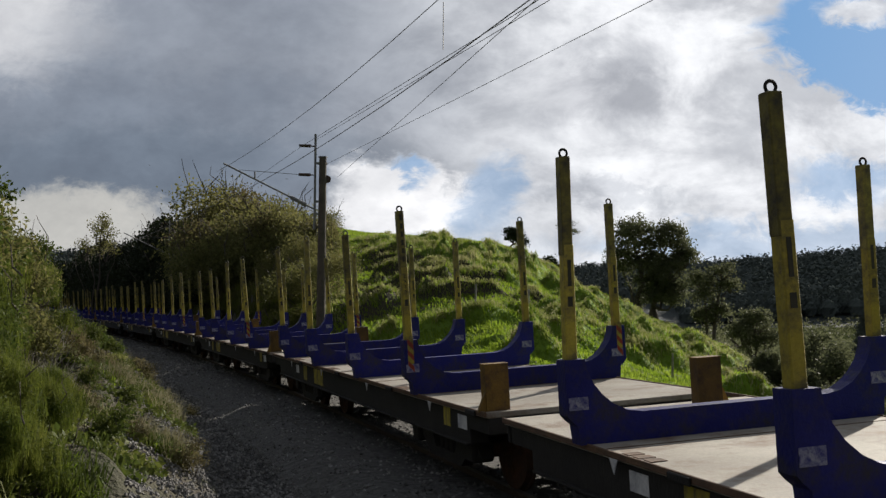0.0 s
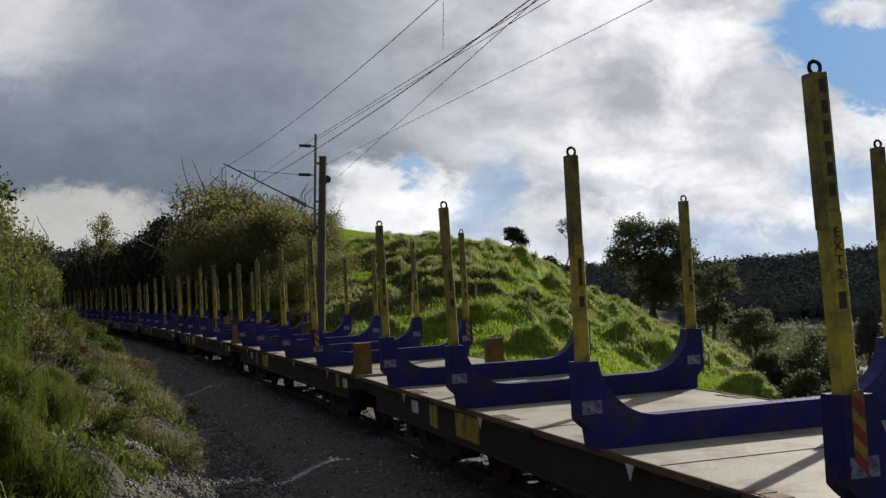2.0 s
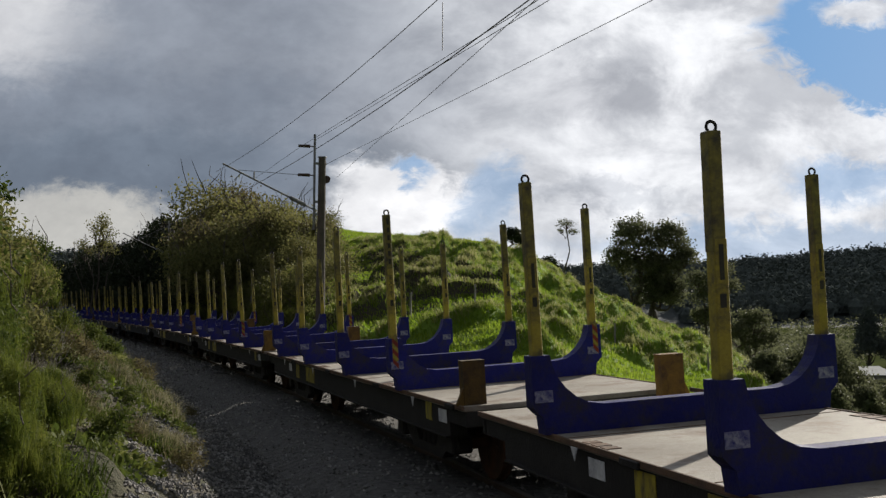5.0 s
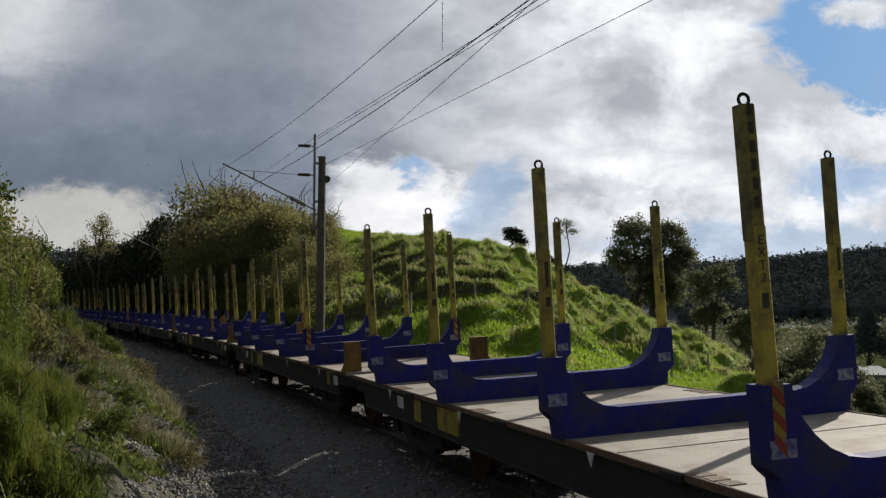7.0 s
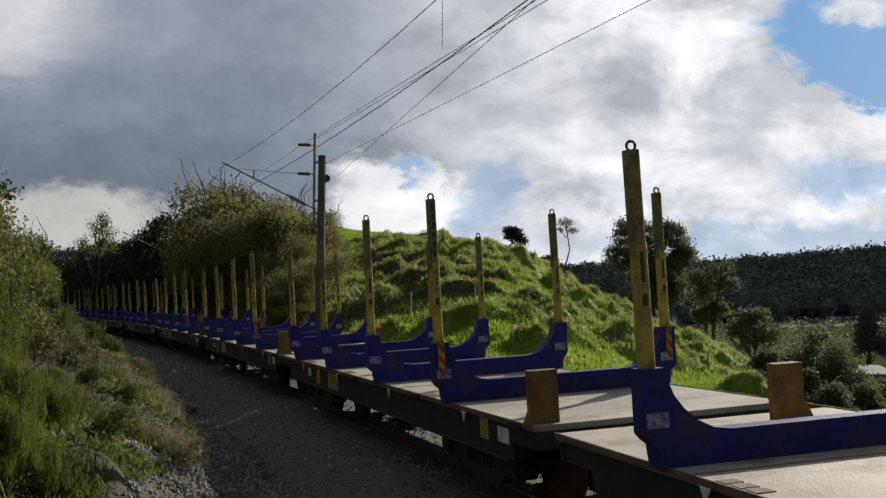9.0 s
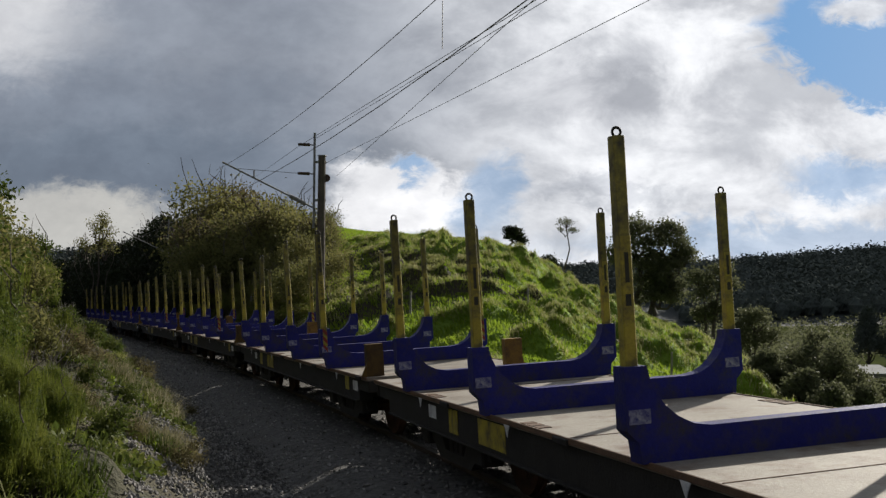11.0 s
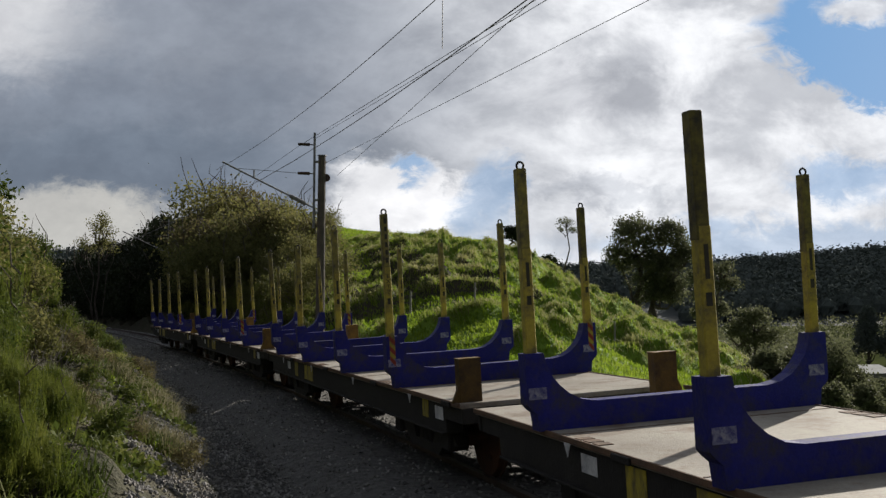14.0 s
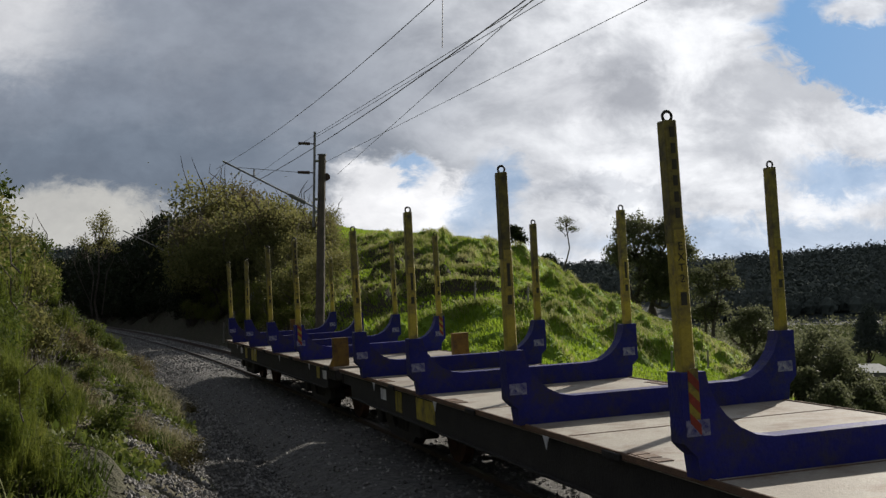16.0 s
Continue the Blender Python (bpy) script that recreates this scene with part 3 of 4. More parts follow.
# the cutting's deep shade is coloured into these near-black leaves
shade = make_shrub("cutting_bush", "scrub on the cutting face, its shade put into dark leaf colour", [((0, 0, 1.0), (1.3, 1.3, 1.0)), ((.7, .3, 1.7), (.8, .8, .7))], LEAF["dark"], 150, 22, .22, .085, twigs=5)


def slope_spots(n, s0, s1, l0, l1, a, b):
    """Spots spread evenly over a strip beside the track."""
    out = []
    for k in range(n):
        f = (k + rng.random()) / n
        g = (k * .618034 + rng.random() * .15) % 1
        p = beside(s0 + (s1 - s0) * f, l0 + (l1 - l0) * g)
        if p.x / p.y < -.118:
            out.append((p.x, p.y, rng.uniform(a, b), rng.uniform(0, 360)))
    return out


strew(spur, slope_spots(70, 45, 92, 5.0, 13.5, 1.1, 1.75) + [(-11.2, 58, 2.5, 0), (-9.6, 57.5, 2.5, 50), (-8.0, 57, 2.3, 90), (-14.6, 75, 3.5, 20), (-13.4, 69, 3.5, 200), (-18.2, 82, 2.5, 130), (-12.3, 63, 3.2, 310), (-16.6, 78, 2.9, 70), (-10.6, 62, 2.9, 15)], "scrub on the spur")
strew(spur2, slope_spots(40, 50, 90, 6.0, 14, 1.1, 1.6) + [(-10.4, 58.5, 2.2, 0), (-12.6, 63, 2.9, 80), (-7.5, 56.5, 1.7, 10), (-14.0, 72, 3.1, 150), (-16.2, 80, 2.2, 240)], "scrub on the spur")
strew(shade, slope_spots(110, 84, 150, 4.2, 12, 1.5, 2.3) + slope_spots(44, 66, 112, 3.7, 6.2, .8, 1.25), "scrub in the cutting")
spur3 = make_shrub("foot_bush", "spiky green-gold bush at the foot of the spur", [((0, 0, .6), (.8, .8, .6)), ((.5, .3, .9), (.5, .5, .5)), ((-.5, -.2, .5), (.6, .6, .5))], LEAF["olive"], 120, 24, .12, .04, twigs=5, sprigs=120)
strew(spur3, slope_spots(30, 44, 66, 3.7, 6.5, .7, 1.2), "bushes at the foot of the spur")


def make_dead_shrub():
    """Bare bleached branches, forked twice."""
    root = tagged(new("dead_shrub"), "bare bleached twigs of a dead shrub on the bank", "bush")
    for k in range(9):
        bm = bmesh.new()
        a = rng.uniform(0, 6.28)
        tip = Vector((math.cos(a) * rng.uniform(.2, .6), math.sin(a) * rng.uniform(.2, .6), rng.uniform(.7, 1.3)))
        wiggle_rods(bm, (0, 0, -.05), tip, .016, .006, 4, .2, 5)
        for j in range(4):
            m = tip * rng.uniform(.45, .95)
            wiggle_rods(bm, m, m + Vector((rng.normal() * .16, rng.normal() * .16, rng.uniform(.12, .35))), .006, .002, 3, .25, 4)
        part("twig", bm, M["pale_post"], root)
    return root


strew(make_dead_shrub(), [(-6.2, 16.3, .7, 0), (-5.6, 15.3, .6, 80), (-7.4, 20.6, .7, 150), (-4.0, 10.9, .42, 220), (-5.1, 14.2, .5, 300), (-8.6, 24.4, .7, 40), (-4.6, 13.0, .4, 100), (-9.9, 28.2, .7, 10)], "dead shrubs on the slope")


def make_tree(name, label, x, y, lobes, leaf, n, per, clump, size, trunks, category="tree", big=1.0):
    """A tree at its foot: trunks (list of point pairs with radii) and a clumped crown."""
    root = tagged(new(name), label, category)
    root.matrix_basis = pose(x * big, y * big, grounded(x * big, y * big, .1)) @ Matrix.Diagonal((big, big, big, 1))
    bm = bmesh.new()
    for a, b, r0, r1 in trunks:
        wiggle_rods(bm, a, b, r0, r1, 4, .13, 7)
    for c, r in lobes:
        for _ in range(5):
            tip = Vector(c) + Vector(unit(rng.normal(size=3)) * np.array(r) * .85)
            wiggle_rods(bm, Vector(c) - Vector((0, 0, r[2] * .9)), tip, .06 * max(r), .012, 3, .25, 5)
    part("trunk", bm, M["bark"], root)
    V, F = leaf_quads(clumps_in(lobes, n, per, clump), size, 1.6)
    ob = new("crown", mesh_from("crown", V, F, leaf))
    ob.parent = root
    return root


make_tree("hill_tree", "large dark evergreen tree with two crowns on the pasture", 13.9, 72,
          [((-1.1, 0, 5.3), (1.45, 1.5, 1.6)), ((-2.0, .2, 4.0), (1.1, 1.1, .9)), ((1.3, .2, 5.2), (1.45, 1.3, 1.5)), ((2.3, 0, 4.1), (1.0, 1.0, .8)), ((-.3, 0, 3.5), (1.7, 1.3, 1.1)), ((1.1, -.2, 3.2), (1.5, 1.2, 1.1)), ((.3, 0, 2.2), (1.6, 1.1, .9)), ((.6, -.1, 1.3), (1.7, 1.1, .8)), ((1.7, 0, 2.0), (1.1, 1.0, .9))],
          LEAF["evergreen"], 900, 30, .20, .10, [((-.5, 0, 0), (-1.1, 0, 5.0), .2, .07), ((0, .1, 0), (1.2, .2, 5.0), .2, .07), ((.4, 0, 0), (.6, .1, 3.5), .15, .05), ((-.9, .1, 0), (-1.8, .2, 4), .13, .04)], big=1.33)
make_tree("hill_tree", "spindly leaning evergreen tree on the slope", 15.6, 62,
          [((.5, 0, 4.1), (1.0, .8, .55)), ((-.6, .2, 3.6), (.9, .8, .75)), ((1.0, 0, 3.3), (.65, .6, .45)), ((-.3, 0, 2.6), (1.0, .7, .8)), ((.35, .1, 1.8), (.8, .6, .6)), ((-.5, .1, 1.5), (.7, .6, .6))],
          LEAF["evergreen"], 230, 26, .17, .09, [((0, 0, 0), (.5, 0, 4.1), .12, .04), ((-.4, 0, 0), (-.6, 0, 3.6), .1, .03), ((.1, 0, 1.2), (.9, 0, 3.2), .06, .02)], big=1.3)
make_tree("hill_tree", "small evergreen tree at the foot of the pasture", 17.6, 61,
          [((.2, 0, 2.8), (1.0, 1.0, .85)), ((-.8, 0, 2.0), (.9, .8, .75)), ((.9, .1, 1.8), (.75, .6, .65)), ((0, 0, 1.4), (.9, .7, .6))], LEAF["evergreen"], 220, 26, .18, .085, [((0, 0, 0), (.2, 0, 2.7), .12, .04), ((0, 0, .6), (-.8, 0, 2.1), .07, .03)], big=1.1)
make_tree("hill_tree", "wind-bent dark tree on the hill's brow", 3.68, 64,
          [((.55, 0, 1.3), (.62, .6, .48)), ((.95, 0, .95), (.38, .4, .3)), ((.25, 0, 1.55), (.35, .35, .22))], LEAF["dark"], 120, 28, .11, .07, [((0, 0, 0), (.25, 0, .55), .09, .07), ((.25, 0, .55), (.6, 0, 1.2), .07, .03), ((.05, 0, .1), (-.25, 0, .75), .03, .015)], big=1.37)
make_tree("thin_tree", "tall thin tree with a small flat crown", 11.9, 105,
          [((.2, 0, 8.3), (1.0, .8, .5)), ((-.4, 0, 7.7), (.65, .5, .3)), ((.8, 0, 7.6), (.65, .5, .3))], LEAF["evergreen"], 46, 20, .16, .08, [((0, 0, 0), (.15, 0, 8.2), .10, .05), ((.12, 0, 6.9), (-.6, 0, 7.9), .04, .015), ((.12, 0, 7.0), (.9, 0, 7.9), .04, .015)])
make_tree("bush_tree", "dark round bush behind the brow", 9.9, 101, [((0, 0, 3.0), (.95, .9, .8)), ((.6, 0, 2.4), (.7, .7, .6)), ((-.5, 0, 2.0), (.8, .8, .8))], LEAF["dark"], 150, 24, .18, .10, [((0, 0, 0), (0, 0, 3), .15, .05)])
for b_, y, top in ((.345, 42, .9), (.365, 40, .55), (.325, 43, -.1), (.385, 44, -1.3), (.335, 38, -.9), (.36, 36.5, -1.1), (.39, 38, -1.0), (.405, 46, -1.4), (.31, 46, -.9), (.42, 40, -1.2), (.30, 41, -1.2)):
    x = b_ * y
    sz = max(.55, (top - grounded(x, y, .1)) / 3.3)
    make_tree("valley_tree", "bushy green tree below the line", x, y, [((0, 0, 1.9 * sz), (1.2 * sz, 1.2 * sz, 1.0 * sz)), ((.8 * sz, 0, 1.3 * sz), (.9 * sz, .9 * sz, .9 * sz)), ((-.8 * sz, .2, 1.2 * sz), (.9 * sz, .9 * sz, .9 * sz)), ((.1, 0, 2.75 * sz), (.55 * sz, .55 * sz, .5 * sz))],
              LEAF["evergreen"], 260, 26, .15, .075, [((0, 0, -.3), (0, 0, 2 * sz), .15, .05)])
make_tree("cypress", "dark dense cypress in the valley", 65.4, 165, [((0, 0, 2.8), (2.4, 2.0, 2.8)), ((0, 0, 5.6), (1.7, 1.5, 2.2)), ((.2, 0, 7.9), (.8, .8, 1.4))], LEAF["pine"], 300, 28, .34, .2, [((0, 0, 0), (0, 0, 7), .25, .06)])
make_tree("cypress", "dark dense cypress in the valley", 68.6, 163, [((0, 0, 2.6), (2.0, 1.6, 2.6)), ((0, 0, 5.0), (1.4, 1.1, 1.8))], LEAF["pine"], 240, 28, .34, .2, [((0, 0, 0), (0, 0, 6), .25, .06)])
make_tree("young_tree", "light-leaved young tree behind the bank", -25.6, 80, [((0, 0, 7.3), (1.0, 1.0, 1.2)), ((.3, 0, 6.0), (1.0, 1.0, 1.0)), ((-1.2, 0, 6.0), (.6, .6, .9)), ((.1, 0, 8.2), (.5, .5, .6))], LEAF["olive"], 120, 20, .2, .08, [((0, 0, 0), (0, 0, 8.4), .1, .03), ((-.3, 0, 0), (-1.2, 0, 7.2), .06, .02), ((.2, 0, 1), (.9, 0, 6.6), .05, .02), ((-.4, 0, 0), (-2.0, 0, 6.6), .04, .015)])


def make_pasture():
    """Grass and tussocks on the hill."""
    def place(n, thin):
        b = rng.uniform(-.135, .33, n)
        y = 20 + 80 * rng.random(n) ** .9
        x = b * y
        s, lat = track_coords(x, y)
        cd = np.interp(b, CREST[:, 0], CREST[:, 1])
        ok = (lat > 3.6) & (y < cd + 1.5)
        if thin:
            ok &= (broken(x, y) > .5) & (np.abs(vnoise(x, y * 1.25, 1.45, 91, 2)) > .24) & (y < cd - 9)
        return x[ok], y[ok]
    x, y = place(210000, False)
    P = np.stack((x, y, height(x, y) - .02), 1)
    V, F = blades(P, .21, .019, np.array((-.2, -.05, 0)), .9)
    tagged(new("pasture_grass", mesh_from("pasture_grass", V, F, LEAF["grass"])), "short bright green pasture grass on the hill", "grass", kind="stuff")
    x, y = place(20000, True)
    k = 14
    x, y = np.repeat(x, k) + rng.normal(0, .10, len(x) * k), np.repeat(y, k) + rng.normal(0, .10, len(y) * k)
    P = np.stack((x, y, height(x, y) - .03), 1)
    V, F = blades(P, .42, .013, np.array((-.25, -.3, -.35)), 1.2)
    tagged(new("tussock_grass", mesh_from("tussock_grass", V, F, LEAF["tussock"])), "rank pale tussock grass on the broken slope", "grass", kind="stuff")


make_pasture()


def make_bank_grass():
    """Grass, straw and low weeds on the bank."""
    n = 11000
    s = 5.5 + 50 * rng.random(n) ** 2.0
    lat = -3.0 - 1.3 * sstep(18, 8, s) - 4.8 * rng.random(n) ** 1.3
    tx, ty, h = line(s)
    x, y = tx + lat * np.cos(h), ty + lat * np.sin(h)
    keep = (vnoise(x, y, 1.0, 83, 3) > .10) & ((y > 9.0) | (x > -2.9))
    x, y = x[keep], y[keep]
    for name, mat, sel, k, ln, wd, label in (
            ("bank_grass", LEAF["gorse"], slice(0, None, 2), 20, .24, .007, "green weeds and grass on the bank"),
            ("bank_straw", LEAF["straw"], slice(1, None, 5), 22, .40, .005, "dry bleached grass tufts on the bank"),
            ("bank_weeds", LEAF["grass"], slice(3, None, 9), 20, .17, .008, "fresh green grass on the bank")):
        xs, ys = np.repeat(x[sel], k), np.repeat(y[sel], k)
        if name == "bank_straw":
            xs, ys = xs[ys > 9.5], ys[ys > 9.5]
        xs, ys = xs + rng.normal(0, .065, len(xs)), ys + rng.normal(0, .065, len(ys))
        P = np.stack((xs, ys, height(xs, ys) - .02), 1)
        V, F = blades(P, ln, wd, np.array((.15, -.1, -.1)), 1.1)
        tagged(new(name, mesh_from(name, V, F, mat)), label, "grass", kind="stuff")
    # low creeping leaves
    m = 42000
    s = 6 + 40 * rng.random(m) ** 1.8
    lat = -2.95 - 1.2 * sstep(18, 8, s) - 4.6 * rng.random(m) ** 1.2
    tx, ty, h = line(s)
    x, y = tx + lat * np.cos(h), ty + lat * np.sin(h)
    keep = (vnoise(x, y, .9, 87, 3) > -.05) & (y > 7.6)
    x, y = x[keep], y[keep]
    V, F = leaf_quads(np.stack((x, y, height(x, y) + np.abs(rng.normal(0, .07, len(x)))), 1), .045, 1.7, .8)
    tagged(new("ground_cover", mesh_from("ground_cover", V, F, LEAF["gorse"])), "low leafy ground cover on the bank", "plants", kind="stuff")


make_bank_grass()


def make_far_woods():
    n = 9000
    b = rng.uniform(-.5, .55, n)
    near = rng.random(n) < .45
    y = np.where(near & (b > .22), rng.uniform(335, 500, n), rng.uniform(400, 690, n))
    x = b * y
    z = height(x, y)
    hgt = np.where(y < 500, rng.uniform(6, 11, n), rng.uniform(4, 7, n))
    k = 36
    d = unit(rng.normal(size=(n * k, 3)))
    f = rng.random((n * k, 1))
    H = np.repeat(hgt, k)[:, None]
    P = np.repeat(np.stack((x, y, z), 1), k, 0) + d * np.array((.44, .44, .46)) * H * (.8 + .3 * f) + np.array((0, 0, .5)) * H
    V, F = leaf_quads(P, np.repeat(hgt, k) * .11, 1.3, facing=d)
    ring = np.array([(math.cos(a) * w, math.sin(a) * w, u) for u, w in ((.1, .8), (.55, 1), (.86, .6)) for a in np.arange(6) * 1.0472 + u] + [(0, 0, 1)])
    wide = np.stack((hgt * .24, hgt * .24, hgt * .6), 1)
    C = (ring[None] * wide[:, None] + np.stack((x, y, z), 1)[:, None]).reshape(-1, 3)
    dome = [(12 + i, 12 + (i + 1) % 6, 18) for i in range(6)]
    for u in (0, 6):
        for i in range(6):
            j = (i + 1) % 6
            dome += [(u + i, u + j, u + 6 + j), (u + i, u + 6 + j, u + 6 + i)]
    G = (np.array(dome)[None] + 19 * np.arange(n)[:, None, None]).reshape(-1, 3) + len(V)
    V, F = np.concatenate((V, C)), [tuple(q) for q in F.tolist()] + [tuple(q) for q in G.tolist()]
    tagged(new("far_woods", mesh_from("far_woods", V, F, LEAF["pine"])), "dark wooded hills in the distance, leaf colour greyed for haze", "forest", kind="stuff")
    m = 800
    b = rng.uniform(.24, .5, m)
    y = rng.uniform(190, 330, m)
    x = b * y
    P = np.repeat(np.stack((x, y, height(x, y) + .8), 1), 14, 0) + rng.normal(size=(m * 14, 3)) * np.array((1.1, 1.1, .6))
    V, F = leaf_quads(P, .5, 1.5)
    tagged(new("valley_scrub", mesh_from("valley_scrub", V, F, LEAF["evergreen"])), "grey-green scrub on the valley floor", "scrub", kind="stuff")


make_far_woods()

# ---- overhead line ----


def make_mast(px, py, name, label, arm_in, tall):
    root = tagged(new(name), label, "catenary mast")
    h = line(float(track_coords(np.array([px]), np.array([py]))[0][0]))[2]
    base = Vector((px, py, 0))
    root.matrix_basis = pose(base.x, base.y, grounded(base.x, base.y, .1), 0, 0, math.degrees(float(h)))
    top = 7.05 - grounded(base.x, base.y, .1) + tall
    bm = bmesh.new()
    rod(bm, (0, 0, -.5), (0, 0, top), .18, .135, 12)
    part("pole", bm, M["wood"], root, "dark weathered pole", smooth=False)
    part("cap_plate", rod(bmesh.new(), (0, 0, top), (0, 0, top + .03), .17, seg=12), M["steel"], root)
    bm = bmesh.new()
    rod(bm, (-.28, 0, top - 2.6), (-.28, 0, top + .83), .045, seg=6)
    part("upright", bm, M["steel"], root, "thin steel upright bolted to the pole")
    clamp = part("clamp", boxes((-.30, .16, -.05, .05, -.04, .04), bevel=.01), M["steel"], root, at=pose(0, 0, top - .22))
    for z in (top - 1.6, top - 2.05):
        share(clamp, root, pose(0, 0, z))
    arm = bmesh.new()
    rod(arm, (-.28, 0, 0), (-.46, 0, .01), .022, seg=6)
    rod(arm, (-.46, 0, .01), (-.88, 0, .0), .06, .05, 8)
    a0 = part("insulator_arm", arm, M["insul"], root, at=pose(0, 0, top + .38))
    share(a0, root, pose(0, 0, top - .66))
    part("pulley", rod(bmesh.new(), (.16, -.04, top - .78), (.16, .04, top - .78), .14, seg=16), M["insul"], root)
    bm = bmesh.new()
    r0, r1 = Vector((-.28, 0, top - 1.88)), Vector((-arm_in, 0, top - .40))
    rod(bm, r0, r1, .032, seg=6)
    k = r0.lerp(r1, .16)
    rod(bm, r0.lerp(r1, .10), r0.lerp(r1, .27), .075, .075, 8)
    e = r0.lerp(r1, .80)
    rod(bm, e, e + Vector((-.25, 0, -.28)), .018, seg=5)
    rod(bm, e + Vector((.45, 0, -.18)), e + Vector((.45, 0, .06)), .03, seg=5)
    part("cantilever", bm, M["steel"], root, "inclined steel cantilever arm")
    part("stay", rod(bmesh.new(), (-.88, 0, top - .66), (-arm_in + .55, 0, top - .60), .009, seg=4), M["wire"], root)
    return root


make_mast(-4.37, 38.3, "catenary_mast", "dark pole with cantilever arm and insulators by the track", 3.55, 0)
make_mast(-19.75, 78.0, "catenary_mast", "dark pole with cantilever arm in the cutting", 3.5, .2)


def wire(name, pts, r, label="thin dark overhead wire", dense=6):
    bm = bmesh.new()
    pts = [Vector(p) for p in pts]
    rings = []
    for k, q in enumerate(pts):
        d = (pts[min(k + 1, len(pts) - 1)] - pts[max(k - 1, 0)]).normalized()
        u = d.cross(Vector((.3, .2, 1)) if abs(d.z) < .9 else Vector((1, 0, 0))).normalized()
        w = d.cross(u)
        rings.append([bm.verts.new(q + r * (u * math.cos(a) + w * math.sin(a))) for a in (0, 1.257, 2.513, 3.77, 5.027)])
    for a, b in zip(rings, rings[1:]):
        for i in range(5):
            bm.faces.new((a[i], a[(i + 1) % 5], b[(i + 1) % 5], b[i]))
    return tagged(part(name, bm, M["wire"]), label, "wire")


def over(lat_z):
    return [beside(s, lat, z) for s, lat, z in lat_z]


cw = wire("contact_wire", over([(s, .22 + .25 * math.sin(s * .07), 5.34) for s in range(-24, 41, 4)] + [(s, .1, 5.34) for s in range(44, 88, 4)]), .009, "contact wire above the track")
mw = wire("messenger_wire", over([(s, .08, 6.02 + .00065 * (s - 16) ** 2) for s in range(-24, 42, 3)]), .007, "sagging messenger wire above the track")
d0 = beside(15.55, .19, 5.34)
wire("dropper", [d0, (d0.x, d0.y, 6.03)], .006, "thin dropper between messenger and contact wire")
wire("feeder_wire", [(-10.65, 60, 8.84), (-5.19, 38.3, 7.42), (1.47, 17, 6.64), (11.5, -16, 7.3)], .0075)
wire("feeder_wire", [(-4.58, 38.3, 7.71), (1.76, 18, 6.94), (12.2, -16, 7.6)], .0075)
wire("feeder_wire", [(-4.0, 40.0, 6.55), (1.19, 14, 5.78), (8.4, -16, 5.9)], .006)
wire("feeder_wire", [(-4.27, 38.3, 6.79), (3.32, 17, 6.66), (15.0, -16, 7.2)], .0065)

# ---- fence ----


def make_fence_post(x, y, tall, lean, group):
    root = tagged(new("fence_post"), "weathered grey wooden fence post", "fence post", group=group)
    root.matrix_basis = pose(x, y, grounded(x, y, .15), lean, lean * .7, 0)
    part("post", rod(bmesh.new(), (0, 0, 0), (0, 0, tall), .042, .038, 7), M["pale_post"], root)
    part("staple", boxes((-.06, .06, -.06, -.05, tall * .8, tall * .8 + .02)), M["steel"], root)


for k in range(13):
    f = k / 12
    make_fence_post(-10.7 + 3.3 * f + .12 * math.sin(k * 2.1), 52.6 + 1.6 * f, 1.15, 3 * math.sin(k * 1.7), "fence up the spur")
for k, (x, y) in enumerate(((3.1, 39), (1.2, 40.5), (6.6, 41), (8.2, 38.5), (-1.2, 40), (10.4, 42))):
    make_fence_post(x, y, 1.1, 2 * math.sin(k * 2.3), "posts on the pasture")

# ---- the shed in the valley ----


def make_shed():
    root = tagged(new("farm_shed"), "low farm shed with a pale sheet roof", "shed")
    x, y = 44.6, 114
    root.matrix_basis = pose(x, y, grounded(x, y, .2), 0, 0, 8)
    part("wall", boxes((-2.6, 2.6, -1.6, 1.6, 0, 2.0)), M["wallpaint"], root)
    bm = bmesh.new()
    prism(bm, [(-1.9, 2.02), (1.9, 2.75), (1.9, 2.82), (-1.9, 2.09)], -2.9, 2.9)
    bmesh.ops.rotate(bm, cent=(0, 0, 0), matrix=Matrix.Rotation(radians(90), 3, "Z"), verts=bm.verts[:])
    part("roof", bm, M["roof"], root, "pale corrugated sheet roof")
    part("door", boxes((-.6, .6, -1.64, -1.603, 0, 1.7)), M["wood"], root)


make_shed()

# ---- the train ----
LENGTH = 12.44                 # from wagon to wagon
BOLSTERS = (0, 2.68, 5.54, 8.15)
FRONT, BACK = -2.12, 9.83      # ends of the deck, from the first bolster
MID = 4.05                     # the wagon's middle, from the first bolster
DECK, HALF = .86, 1.15
WHEEL = .40
AXLES = (-.35 - MID - .9, -.35 - MID + .9, 7.15 - MID - .9, 7.15 - MID + .9)


def lettering(body, size, parent):
    """Black stencilled letters, one below the other."""
    cu = bpy.data.curves.new("lettering", "FONT")
    cu.body, cu.size, cu.align_x, cu.space_line, cu.extrude = body, size, "CENTER", .95, .001
    tmp = bpy.data.objects.new("lettering", cu)
    me = bpy.data.meshes.new_from_object(tmp)
    bpy.data.objects.remove(tmp)
    me.materials.clear()
    me.materials.append(M["stencil"])
    ob = new("lettering", me)
    ob.parent = parent
    return tagged(ob, "black stencilled letters")


